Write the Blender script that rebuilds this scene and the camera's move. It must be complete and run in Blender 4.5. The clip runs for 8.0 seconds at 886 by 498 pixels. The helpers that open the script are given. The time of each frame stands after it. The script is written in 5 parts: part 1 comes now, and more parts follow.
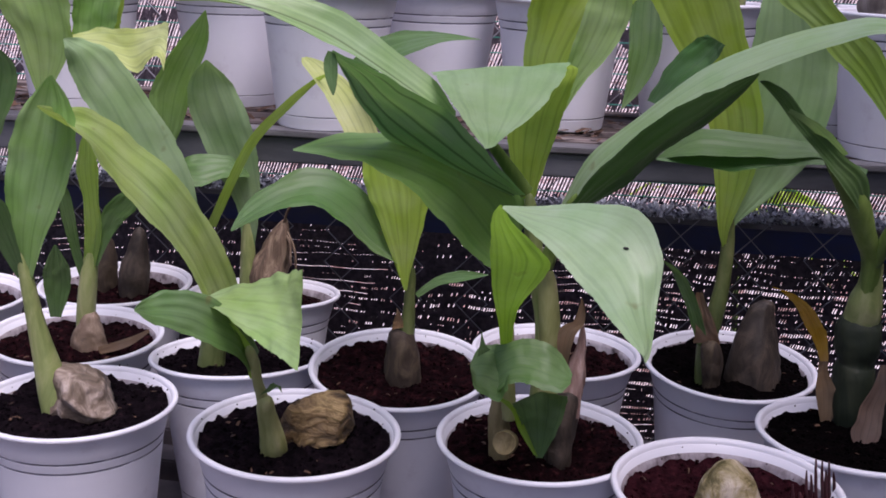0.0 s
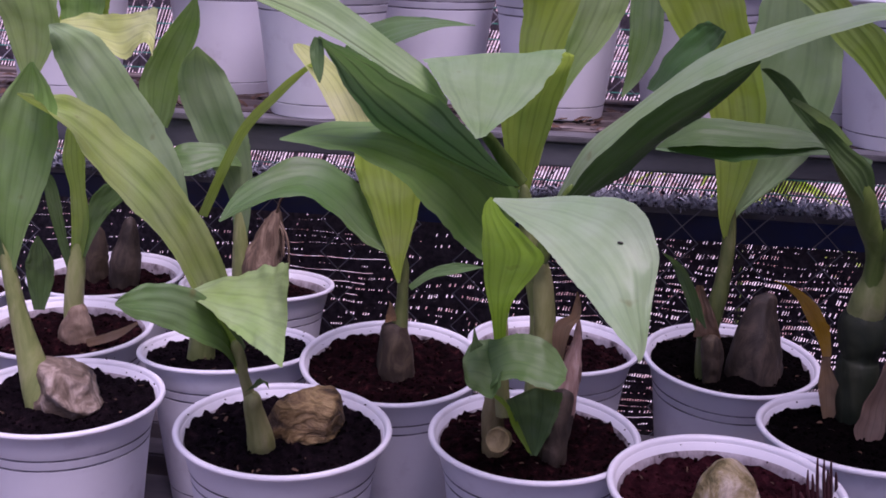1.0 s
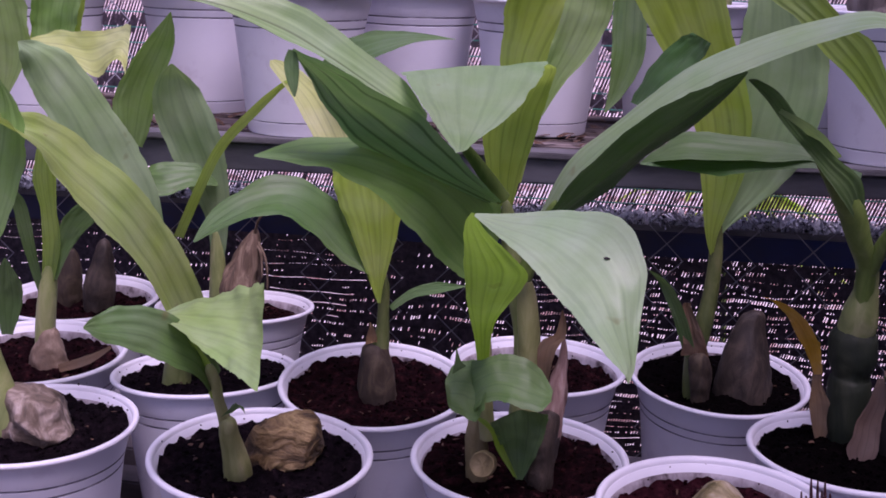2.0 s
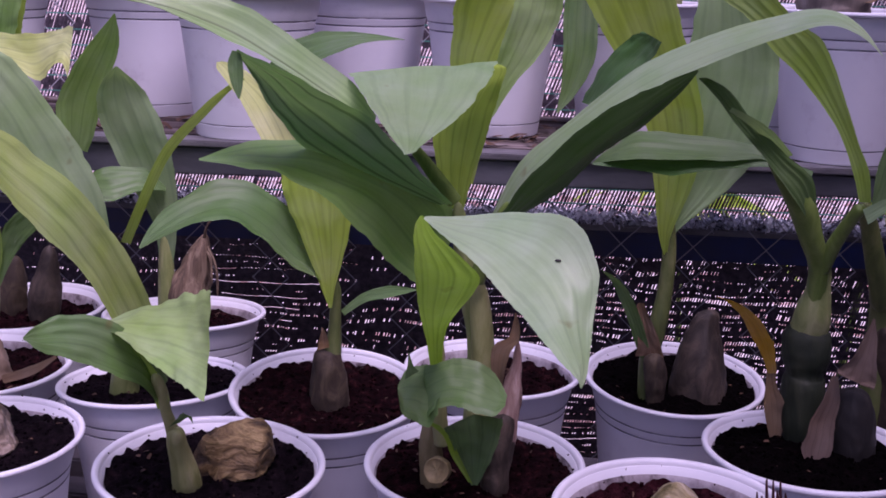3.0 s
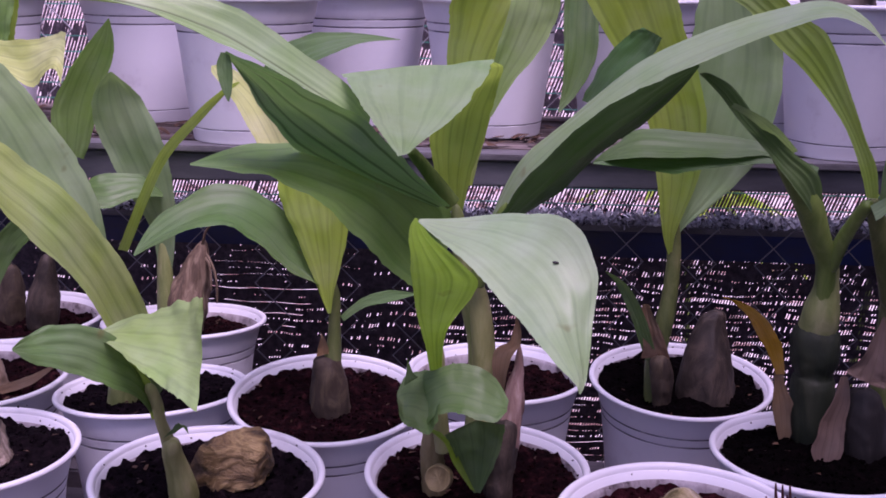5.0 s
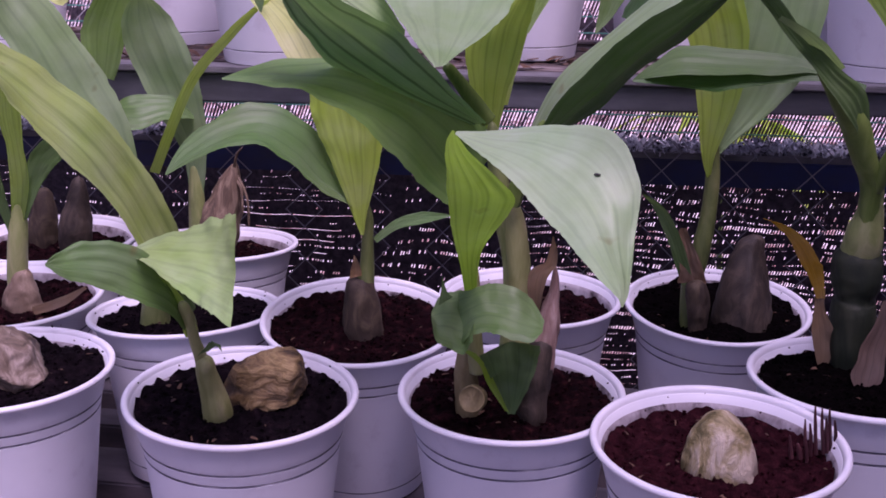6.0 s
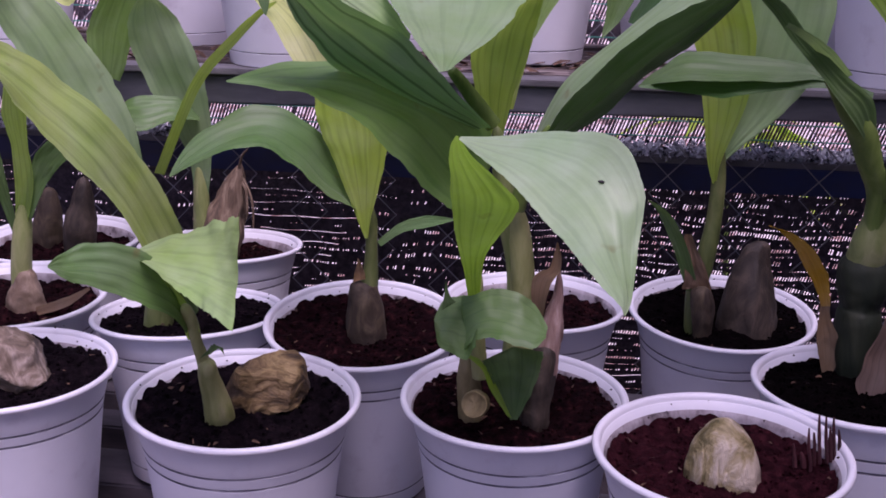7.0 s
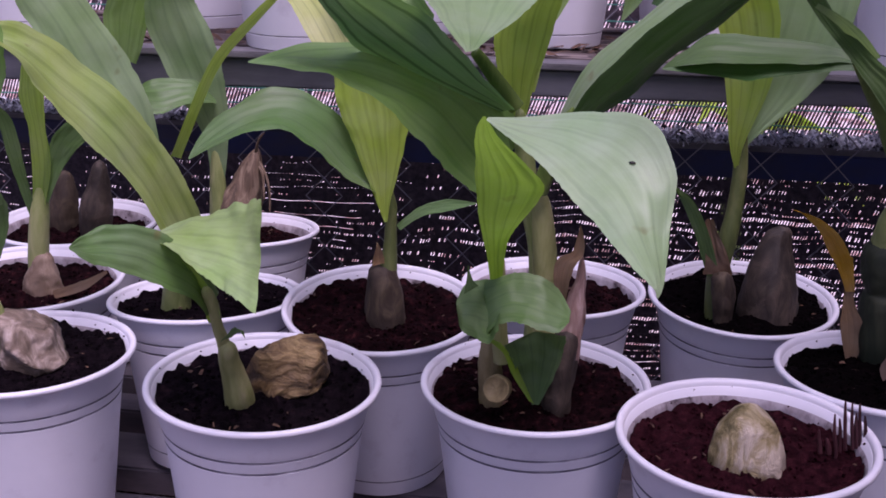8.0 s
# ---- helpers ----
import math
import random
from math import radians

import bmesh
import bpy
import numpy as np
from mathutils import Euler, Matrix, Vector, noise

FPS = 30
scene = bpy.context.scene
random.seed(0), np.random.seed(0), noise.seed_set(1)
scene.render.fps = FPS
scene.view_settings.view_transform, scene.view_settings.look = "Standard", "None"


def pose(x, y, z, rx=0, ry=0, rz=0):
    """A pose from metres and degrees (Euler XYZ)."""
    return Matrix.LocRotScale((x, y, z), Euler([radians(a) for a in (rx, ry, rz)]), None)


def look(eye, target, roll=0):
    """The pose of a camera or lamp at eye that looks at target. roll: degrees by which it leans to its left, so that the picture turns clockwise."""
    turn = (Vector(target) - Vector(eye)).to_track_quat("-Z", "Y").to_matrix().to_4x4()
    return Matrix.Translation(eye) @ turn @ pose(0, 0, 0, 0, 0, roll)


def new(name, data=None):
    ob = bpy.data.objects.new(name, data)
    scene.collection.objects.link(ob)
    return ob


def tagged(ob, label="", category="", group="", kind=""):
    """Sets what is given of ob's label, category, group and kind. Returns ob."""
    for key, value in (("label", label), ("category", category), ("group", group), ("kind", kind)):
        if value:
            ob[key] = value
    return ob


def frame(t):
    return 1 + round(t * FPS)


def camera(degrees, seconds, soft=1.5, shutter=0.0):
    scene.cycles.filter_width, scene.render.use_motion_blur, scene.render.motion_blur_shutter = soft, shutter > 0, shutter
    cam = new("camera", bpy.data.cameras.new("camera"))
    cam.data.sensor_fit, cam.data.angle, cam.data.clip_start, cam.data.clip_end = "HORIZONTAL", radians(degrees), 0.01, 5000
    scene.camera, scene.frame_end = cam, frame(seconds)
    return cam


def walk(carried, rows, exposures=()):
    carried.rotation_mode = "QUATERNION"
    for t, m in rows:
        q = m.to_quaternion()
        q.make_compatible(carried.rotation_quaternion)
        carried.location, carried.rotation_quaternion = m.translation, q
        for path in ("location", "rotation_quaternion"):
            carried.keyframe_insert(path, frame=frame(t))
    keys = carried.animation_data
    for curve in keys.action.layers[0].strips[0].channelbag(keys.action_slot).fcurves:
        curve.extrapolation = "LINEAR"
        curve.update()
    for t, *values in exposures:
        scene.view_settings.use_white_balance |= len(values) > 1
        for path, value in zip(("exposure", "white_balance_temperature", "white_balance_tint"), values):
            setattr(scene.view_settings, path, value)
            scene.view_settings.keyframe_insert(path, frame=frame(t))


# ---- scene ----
cam = camera(42.3, 8.0, soft=1.72)
PATH = [
    (0.0, pose(0.0101, 0.0022, 0.3818, 74.940, -2.920, 8.035)),
    (0.5, pose(0.0101, 0.0085, 0.3835, 74.892, -2.899, 8.858)),
    (1.0, pose(0.0144, 0.0201, 0.3801, 74.305, -2.969, 8.288)),
    (1.5, pose(0.0147, 0.0299, 0.3762, 74.833, -2.877, 7.776)),
    (2.8, pose(0.0120, 0.0431, 0.3733, 75.790, -2.533, 5.821)),
    (3.0, pose(0.0157, 0.0448, 0.3731, 75.590, -2.546, 5.084)),
    (3.5, pose(0.0243, 0.0454, 0.3749, 76.574, -2.083, 3.641)),
    (4.0, pose(0.0235, 0.0478, 0.3796, 76.965, -2.358, 4.268)),
    (4.2, pose(0.0239, 0.0495, 0.3793, 77.161, -2.264, 4.625)),
    (5.3, pose(0.0184, 0.0593, 0.3669, 73.938, -1.591, 5.537)),
    (5.5, pose(0.0178, 0.0609, 0.3650, 72.728, -1.745, 5.932)),
    (6.0, pose(0.0165, 0.0629, 0.3605, 72.427, -1.519, 6.770)),
    (6.5, pose(0.0172, 0.0641, 0.3624, 72.343, -1.316, 7.307)),
    (7.0, pose(0.0174, 0.0651, 0.3615, 72.485, -1.903, 7.213)),
    (7.5, pose(0.0133, 0.0678, 0.3634, 72.430, -2.151, 7.460)),
    (8.0, pose(0.0103, 0.0681, 0.3580, 71.839, -1.948, 7.653)),
]
walk(cam, PATH, [(0.0, 0.71, 6100, 29.5), (0.5, 0.65, 5930, 53.5), (1.0, 0.57, 5920, 53.5), (3.0, 0.57, 5850, 59.5), (3.5, 0.76, 5830, 59.5), (4.2, 0.85, 5910, 58.5), (5.5, 0.7, 5920, 63.5), (6.0, 0.7, 5920, 63.5), (6.5, 0.66, 5950, 52.5), (8.0, 0.64, 5940, 49.5)])

# ---- light: bright overcast sky over the nursery, soft sun from above and behind the fence ----
SUN_UP, SUN_TURN = radians(66), radians(150)
world = bpy.data.worlds.new("overcast_sky")
scene.world = world
world.use_nodes = True
wn = world.node_tree.nodes
sky = wn.new("ShaderNodeTexSky")
sky.sky_type, sky.sun_disc = "NISHITA", False
sky.sun_elevation, sky.sun_rotation = SUN_UP, SUN_TURN
sky.air_density, sky.dust_density = 1.0, 4.0
wn["Background"].inputs["Strength"].default_value = 0.1
world.node_tree.links.new(sky.outputs["Color"], wn["Background"].inputs["Color"])
sun = new("sun", bpy.data.lights.new("sun", "SUN"))
sun.data.energy, sun.data.angle, sun.data.color = 1.9, radians(34), (1.0, 0.96, 0.9)
sun.matrix_world = look((2 * math.sin(SUN_TURN) * math.cos(SUN_UP), 2 * math.cos(SUN_TURN) * math.cos(SUN_UP), 2 * math.sin(SUN_UP)), (0, 0, 0))


# ---- materials ----
def material(name, base, rough=0.6, metal=0.0):
    m = bpy.data.materials.new(name)
    m.use_nodes = True
    b = m.node_tree.nodes["Principled BSDF"]
    b.inputs["Base Color"].default_value = (*base, 1)
    b.inputs["Roughness"].default_value = rough
    b.inputs["Metallic"].default_value = metal
    return m


def node(m, kind, **values):
    n = m.node_tree.nodes.new(kind)
    for k, v in values.items():
        n.inputs[k].default_value = v
    return n


def wire(m, a, b):
    m.node_tree.links.new(a, b)


def mottle(m, stops, scale, detail=6.0, coords="Object", stretch=(1, 1, 1)):
    """Colours the material by noise through the given (place, colour) stops; returns the noise."""
    tc, mp = node(m, "ShaderNodeTexCoord"), node(m, "ShaderNodeMapping")
    mp.inputs["Scale"].default_value = stretch
    n = node(m, "ShaderNodeTexNoise", Scale=scale, Detail=detail, Roughness=0.65)
    r = node(m, "ShaderNodeValToRGB")
    while len(r.color_ramp.elements) < len(stops):
        r.color_ramp.elements.new(0.5)
    for e, (p, c) in zip(r.color_ramp.elements, stops):
        e.position, e.color = p, (*c, 1)
    wire(m, tc.outputs[coords], mp.inputs["Vector"])
    wire(m, mp.outputs["Vector"], n.inputs["Vector"])
    wire(m, n.outputs["Fac"], r.inputs["Fac"])
    wire(m, r.outputs["Color"], m.node_tree.nodes["Principled BSDF"].inputs["Base Color"])
    return n, r, mp


def relief(m, strength, scale, distance=0.001, source=None):
    b = node(m, "ShaderNodeBump", Strength=strength, Distance=distance)
    if source is None:
        tc = node(m, "ShaderNodeTexCoord")
        n = node(m, "ShaderNodeTexNoise", Scale=scale, Detail=5.0)
        wire(m, tc.outputs["Object"], n.inputs["Vector"])
        source = n.outputs["Fac"]
    wire(m, source, b.inputs["Height"])
    wire(m, b.outputs["Normal"], m.node_tree.nodes["Principled BSDF"].inputs["Normal"])


plastic = material("white_pot_plastic", (0.8, 0.79, 0.8), 0.42)
mottle(plastic, [(0.25, (0.61, 0.59, 0.66)), (0.42, (0.755, 0.755, 0.828)), (0.8, (0.8, 0.8, 0.872))], 26)
plastic.node_tree.nodes["Principled BSDF"].inputs["Subsurface Weight"].default_value = 0.0
relief(plastic, 0.15, 60)
# Groove faces: a darker, mottled tone than the rest of the pot.
groove_tone = material("dark_mottled_groove", (0.3, 0.29, 0.31), 0.8)
mottle(groove_tone, [(0.36, (0.05, 0.05, 0.07)), (0.5, (0.16, 0.155, 0.2)), (0.66, (0.55, 0.54, 0.6))], 30)
# Soil marks, plus a darker tone standing in for shade inside the pot.
soiled_shaded = material("soiled_shaded_plastic", (0.5, 0.48, 0.52), 0.55)
mottle(soiled_shaded, [(0.32, (0.05, 0.035, 0.04)), (0.45, (0.3, 0.26, 0.28)), (0.7, (0.58, 0.54, 0.59))], 90, stretch=(1, 1, 0.6))
relief(soiled_shaded, 0.2, 160)
soil_mat = material("dark_peat", (0.03, 0.018, 0.014), 0.95)
soil_mat.node_tree.nodes["Principled BSDF"].inputs["Specular IOR Level"].default_value = 0.03
mottle(soil_mat, [(0.36, (0.0028, 0.0013, 0.0017)), (0.56, (0.011, 0.0036, 0.0047)), (0.78, (0.055, 0.016, 0.017))], 160)
relief(soil_mat, 0.8, 400, 0.002)
red_soil = material("red_peat", (0.07, 0.02, 0.017), 0.95)
red_soil.node_tree.nodes["Principled BSDF"].inputs["Specular IOR Level"].default_value = 0.03
mottle(red_soil, [(0.3, (0.0055, 0.0015, 0.0024)), (0.55, (0.024, 0.0056, 0.0084)), (0.8, (0.058, 0.016, 0.02))], 190)
relief(red_soil, 0.8, 450, 0.002)
# Slate-toned peat, darker than the common mix.
slate_soil = material("slate_toned_peat", (0.01, 0.008, 0.01), 0.9)
slate_soil.node_tree.nodes["Principled BSDF"].inputs["Specular IOR Level"].default_value = 0.03
mottle(slate_soil, [(0.35, (0.002, 0.0014, 0.002)), (0.58, (0.0075, 0.0048, 0.0068)), (0.8, (0.026, 0.014, 0.017))], 160)
relief(slate_soil, 0.8, 400, 0.002)
# Blacker copy of the peat; shade over the right-hand pots is in its colour.
shaded_soil = material("shade_black_peat", (0.006, 0.004, 0.005), 0.9)
shaded_soil.node_tree.nodes["Principled BSDF"].inputs["Specular IOR Level"].default_value = 0.03
mottle(shaded_soil, [(0.35, (0.0006, 0.0004, 0.0005)), (0.6, (0.002, 0.0011, 0.0014)), (0.82, (0.008, 0.004, 0.0045))], 160)
relief(shaded_soil, 0.8, 400, 0.002)
chip_mat = material("bark_chip", (0.12, 0.06, 0.03), 0.85)
mottle(chip_mat, [(0.3, (0.025, 0.013, 0.01)), (0.7, (0.13, 0.065, 0.035))], 200)
steel = material("grey_painted_steel", (0.2, 0.2, 0.21), 0.55, 0.2)
mottle(steel, [(0.3, (0.04, 0.042, 0.05)), (0.5, (0.095, 0.1, 0.115)), (0.72, (0.165, 0.17, 0.19))], 24, stretch=(0.25, 1, 1))
relief(steel, 0.25, 140)
lip_mat = material("pale_metal_edge", (0.5, 0.49, 0.5), 0.45, 0.4)
mottle(lip_mat, [(0.3, (0.07, 0.065, 0.07)), (0.6, (0.24, 0.235, 0.25))], 60, stretch=(0.3, 1, 1))
board = material("weathered_board", (0.2, 0.16, 0.14), 0.85)
mottle(board, [(0.28, (0.025, 0.017, 0.015)), (0.5, (0.1, 0.075, 0.07)), (0.75, (0.34, 0.29, 0.28))], 34, stretch=(0.15, 1.5, 1))
relief(board, 0.4, 90)
slat_mat = material("dark_bench_slat", (0.05, 0.05, 0.06), 0.6)
mottle(slat_mat, [(0.3, (0.03, 0.029, 0.038)), (0.7, (0.13, 0.115, 0.135))], 50, stretch=(0.3, 1, 1))
relief(slat_mat, 0.3, 120)
mesh_mat = material("underlit_woven_mesh", (0.6, 0.45, 0.42), 0.7)
mottle(mesh_mat, [(0.34, (0.06, 0.03, 0.035)), (0.46, (0.45, 0.3, 0.29)), (0.58, (0.85, 0.72, 0.7))], 320, 3, stretch=(1, 0.22, 1))
blue_steel = material("dark_blue_steel", (0.015, 0.03, 0.12), 0.5)
mottle(blue_steel, [(0.35, (0.06, 0.055, 0.075)), (0.5, (0.04, 0.05, 0.14)), (0.7, (0.025, 0.055, 0.24))], 9, stretch=(0.6, 1, 1))
net_mat = material("black_shade_net", (0.02, 0.017, 0.022), 0.55)
mottle(net_mat, [(0.35, (0.045, 0.036, 0.046)), (0.5, (0.09, 0.07, 0.09)), (0.68, (0.17, 0.13, 0.16))], 150)
green_net = material("dark_green_thread", (0.07, 0.3, 0.24), 0.5)
wire_mat = material("galvanised_wire", (0.4, 0.4, 0.45), 0.5)
# Litter made whiter to offset the shelf's shade over it.
litter_mat = material("whitened_leaf_litter", (0.5, 0.5, 0.55), 0.9)
mottle(litter_mat, [(0.4, (0.03, 0.03, 0.045)), (0.47, (0.55, 0.57, 0.65)), (0.56, (0.88, 0.9, 0.96))], 110)
floor_mat = material("dark_earth", (0.05, 0.04, 0.035), 0.95)
mottle(floor_mat, [(0.3, (0.02, 0.015, 0.013)), (0.7, (0.08, 0.06, 0.05))], 12)
ground_mat = material("pale_gravel", (0.6, 0.5, 0.5), 0.9)
mottle(ground_mat, [(0.36, (0.08, 0.06, 0.05)), (0.44, (0.36, 0.2, 0.18)), (0.52, (0.66, 0.6, 0.59)), (0.64, (0.54, 0.41, 0.39)), (0.74, (0.36, 0.17, 0.15))], 8, 10)


def mesh_object(name, verts, faces, mat=None, smooth=True):
    me = bpy.data.meshes.new(name)
    me.from_pydata(verts, [], faces)
    me.update()
    if smooth:
        me.polygons.foreach_set("use_smooth", [True] * len(me.polygons))
    ob = new(name, me)
    if mat:
        me.materials.append(mat)
    return ob


def part(name, ob, parent, label=""):
    """Makes the mesh object a part of its thing."""
    ob.name = name
    ob.parent = parent
    if label:
        ob["label"] = label
    return ob


def box(name, lo, hi, mat, bevel=0.0015):
    bm = bmesh.new()
    bmesh.ops.create_cube(bm, size=1)
    c = [(a + b) / 2 for a, b in zip(lo, hi)]
    for v in bm.verts:
        v.co = [c[i] + v.co[i] * (hi[i] - lo[i]) for i in range(3)]
    if bevel:
        bmesh.ops.bevel(bm, geom=bm.edges[:], offset=bevel, segments=2, affect="EDGES")
    me = bpy.data.meshes.new(name)
    bm.to_mesh(me)
    bm.free()
    me.materials.append(mat)
    return new(name, me)


def lathe(name, profile, mat, segments=64, wobble=0.0, seed=0, cap=True):
    """Turns (radius, height) pairs about z into a closed skin."""
    verts, faces = [], []
    for k, (r, z) in enumerate(profile):
        for i in range(segments):
            a = 2 * math.pi * i / segments
            rr = r * (1 + wobble * noise.noise((math.cos(a) * 1.3 + seed, math.sin(a) * 1.3, z * 8)))
            verts.append((rr * math.cos(a), rr * math.sin(a), z))
    n = segments
    for k in range(len(profile) - 1):
        for i in range(n):
            j = (i + 1) % n
            faces.append((k * n + i, k * n + j, (k + 1) * n + j, (k + 1) * n + i))
    if cap:
        faces.append(tuple(range(n - 1, -1, -1)))
    return mesh_object(name, verts, faces, mat)


# ---- setting ----
def setting(ob, name, label, category):
    ob.name = name
    return tagged(ob, label, category, kind="structure")


g = 900.0
setting(mesh_object("ground", [(-g, -g, -0.85), (g, -g, -0.85), (g, g, -0.85), (-g, g, -0.85)], [(0, 1, 2, 3)], ground_mat), "ground",
        "pale gravel ground below and beyond the benches", "ground")

# Dark floor is added to stop light bouncing up from the pale ground.
setting(box("floor", (-1.62, -1.52, -0.9), (0.53, 1.3, -0.846), floor_mat, 0), "floor", "dark floor added under the benches to cut bounced light", "floor")
# Unseen walls added to cut side light; tall east part shades the right.
for nm, lo, hi in (("wall_west", (-1.65, -1.5, -0.846), (-1.62, 1.25, 1.1)), ("wall_east", (0.5, -1.5, -0.846), (0.53, 0.25, 1.9)), ("wall_east_low", (0.5, 0.25, -0.846), (0.53, 1.25, 1.1)),
                   ("wall_south", (-1.65, -1.53, -0.846), (0.53, -1.5, 0.1)), ("wall_north", (-1.65, 1.2, 0.76), (0.49, 1.22, 0.95))):
    setting(box(nm, lo, hi, net_mat, 0), nm, "unseen dark wall added to hold back side light", "wall")

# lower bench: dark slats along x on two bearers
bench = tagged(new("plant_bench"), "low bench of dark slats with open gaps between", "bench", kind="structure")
for y0, y1 in ((0.32, 0.365), (0.392, 0.44), (0.468, 0.513), (0.541, 0.588), (0.614, 0.645), (0.673, 0.719), (0.748, 0.775), (0.801, 0.83), (0.852, 0.876)):
    part("slat", box("slat", (-0.9, y0, -0.018), (0.49, y1, 0.0), slat_mat), bench)
# Mesh is added and paled to stand for light coming up through the gaps.
part("mesh_sheet", box("mesh_sheet", (-0.9, 0.2505, -0.0245), (0.49, 0.875, -0.0225), mesh_mat, 0), bench, "woven mesh under the slats, paled as if lit from below")
# Unseen board, added as a light stop before the pots; kept low.
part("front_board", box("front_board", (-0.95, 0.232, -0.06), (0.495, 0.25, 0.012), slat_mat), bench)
for x in (-0.7, 0.44):
    part("bearer", box("bearer", (x - 0.02, 0.2505, -0.066), (x + 0.02, 0.88, -0.025), steel), bench)
    for y in (0.33, 0.85):
        part("leg", box("leg", (x - 0.018, y - 0.018, -0.85), (x + 0.018, y + 0.018, -0.0665), steel), bench)

# upper shelf
shelf = tagged(new("plant_shelf"), "raised shelf with grey steel front beam and weathered boards", "shelf", kind="structure")
part("front_beam", box("front_beam", (-0.95, 0.878, 0.206), (0.49, 0.9, 0.2345), steel), shelf)
for v in shelf.children[0].data.vertices:
    if v.co.z < 0.22:
        v.co.z += 0.014 * (v.co.x + 0.95) / 1.44
part("edge_lip", box("edge_lip", (-0.95, 0.874, 0.235), (0.49, 0.899, 0.2395), lip_mat, 0.0008), shelf, "pale metal edge")
for k, y in enumerate((0.9, 0.94, 0.98, 1.02, 1.06)):
    part("board", box("board", (-0.95, y + 0.002, 0.224), (0.49, y + 0.034, 0.2395 - 0.001 * (k % 2)), board), shelf)
for x in (-0.75, 0.465):
    part("post", box("post", (x - 0.02, 0.905, -0.85), (x + 0.02, 0.945, 0.2235), steel), shelf)
    part("post", box("post", (x - 0.02, 1.03, -0.85), (x + 0.02, 1.07, 0.2235), steel), shelf)

shelf.matrix_world = Matrix.Translation((-0.002, 0, -0.0054)) @ Matrix.Rotation(-0.0152, 4, "Y")

# rail, chain-link fence and nets behind
rail = setting(box("rail", (-1.2, 1.108, 0.109), (0.495, 1.145, 0.1342), blue_steel), "fence_rail", "dark blue painted steel rail behind the fence wire", "rail")
# Paler strip puts the light on the rail's top edge into colour.
part("rail_edge", box("rail_edge", (-1.2, 1.106, 0.1345), (0.495, 1.146, 0.1398), lip_mat, 0.0008), rail, "grey top edge, its lit look put into the colour")

HALF_W, HALF_H = 0.0335, 0.034


def chain_link():
    cu = bpy.data.curves.new("chain_link_fence", "CURVE")
    cu.dimensions, cu.bevel_depth, cu.bevel_resolution = "3D", 0.0008, 1
    z0 = 0.142 - HALF_H * 14
    steps = 34
    for k in range(-18, 6):
        for way in (0, 1):
            s = cu.splines.new("POLY")
            s.points.add(steps)
            for i in range(steps + 1):
                x = 0.094 + (2 * k + (i + way) % 2) * HALF_W
                s.points[i].co = (x + (0.0006 if way else -0.0006), 1.1 + 0.0012 * (1 if (i + way) % 2 else -1), z0 + i * HALF_H, 1)
    cu.materials.append(wire_mat)
    return new("chain_link_fence", cu)


fence = setting(chain_link(), "chain_link_fence", "galvanised chain-link fence wire behind the benches", "fence")


def knit(name, x0, x1, z0, z1, y, row, col, open_lo, open_hi, mat, seed, slant=0.0, thread=0.5, shut_lo=0.45, minor=False):
    """Knitted net: bands of yarn with rows of small slots between them, parted by thin threads."""
    verts, faces = [], []
    cols, rows = int((x1 - x0) / col), int((z1 - z0) / row)

    def gap(i, j):
        x, z = i * col, j * row
        v = 0.5 + 0.75 * noise.noise((x * 7 + seed, z * 9, seed)) + 0.4 * noise.noise((x * 30, j * 1.3 + seed, 3.0))
        return row * (open_lo + (open_hi - open_lo) * min(1.0, max(0.0, v))) * (0.2 if minor and j % 2 else 0.5) * (0.6 if minor and x0 + x < 0.0 else 1.0)

    def wave(i, j):
        return 0.0042 * noise.noise((i * col * 24, j * row * 40, seed + 5)) + 0.0035 * noise.noise((i * col * 2.5, j * 0.02, seed + 9))

    def yy(i, j):
        return y + 0.006 * noise.noise((i * col * 5, j * row * 5, seed + 2))

    for j in range(rows):
        zc, zn = z0 + j * row, z0 + (j + 1) * row
        start = len(verts)
        for i in range(cols + 1):
            x = x0 + i * col
            verts.append((x, yy(i, j), zc + wave(i, j) + gap(i, j) * random.uniform(0.55, 1.1)))
            verts.append((x, yy(i, j + 1), zn + wave(i, j + 1) - gap(i, j + 1) * random.uniform(0.55, 1.1)))
        for i in range(cols):
            a = start + 2 * i
            faces.append((a, a + 2, a + 3, a + 1))
        for i in range(cols):
            h0 = max(gap(i, j), gap(i + 1, j))
            if h0 > 0.0004:
                shut = shut_lo + (0.52 if x0 + i * col < -0.02 else 0.0) + (0.25 if minor and j % 2 else 0.0) + 1.1 * noise.noise((i * col * 34, j * 0.9, seed + 20))
                x, w = x0 + i * col, col * (1.06 if random.random() < shut else thread * (0.7 + 0.6 * random.random()))
                a, zz, h = len(verts), zc + wave(i, j), h0 * 1.18 + 0.0003
                verts.extend([(x - slant * h, yy(i, j) - 0.0006, zz - h), (x + w - slant * h, yy(i, j) - 0.0006, zz - h),
                              (x + w + slant * h, yy(i, j) - 0.0006, zz + h), (x + slant * h, yy(i, j) - 0.0006, zz + h)])
                faces.append((a, a + 1, a + 2, a + 3))
    return mesh_object(name, verts, faces, mat, smooth=False)


random.seed(3)
lower_net = knit("shade_net", -0.75, 0.494, -0.5, 0.126, 1.153, 0.0068, 0.0027, 0.2, 1.05, net_mat, 4.0, slant=0.3, thread=0.64, shut_lo=0.2, minor=True)
setting(lower_net, "shade_net", "black knitted shade net with rows of small gaps", "shade net")
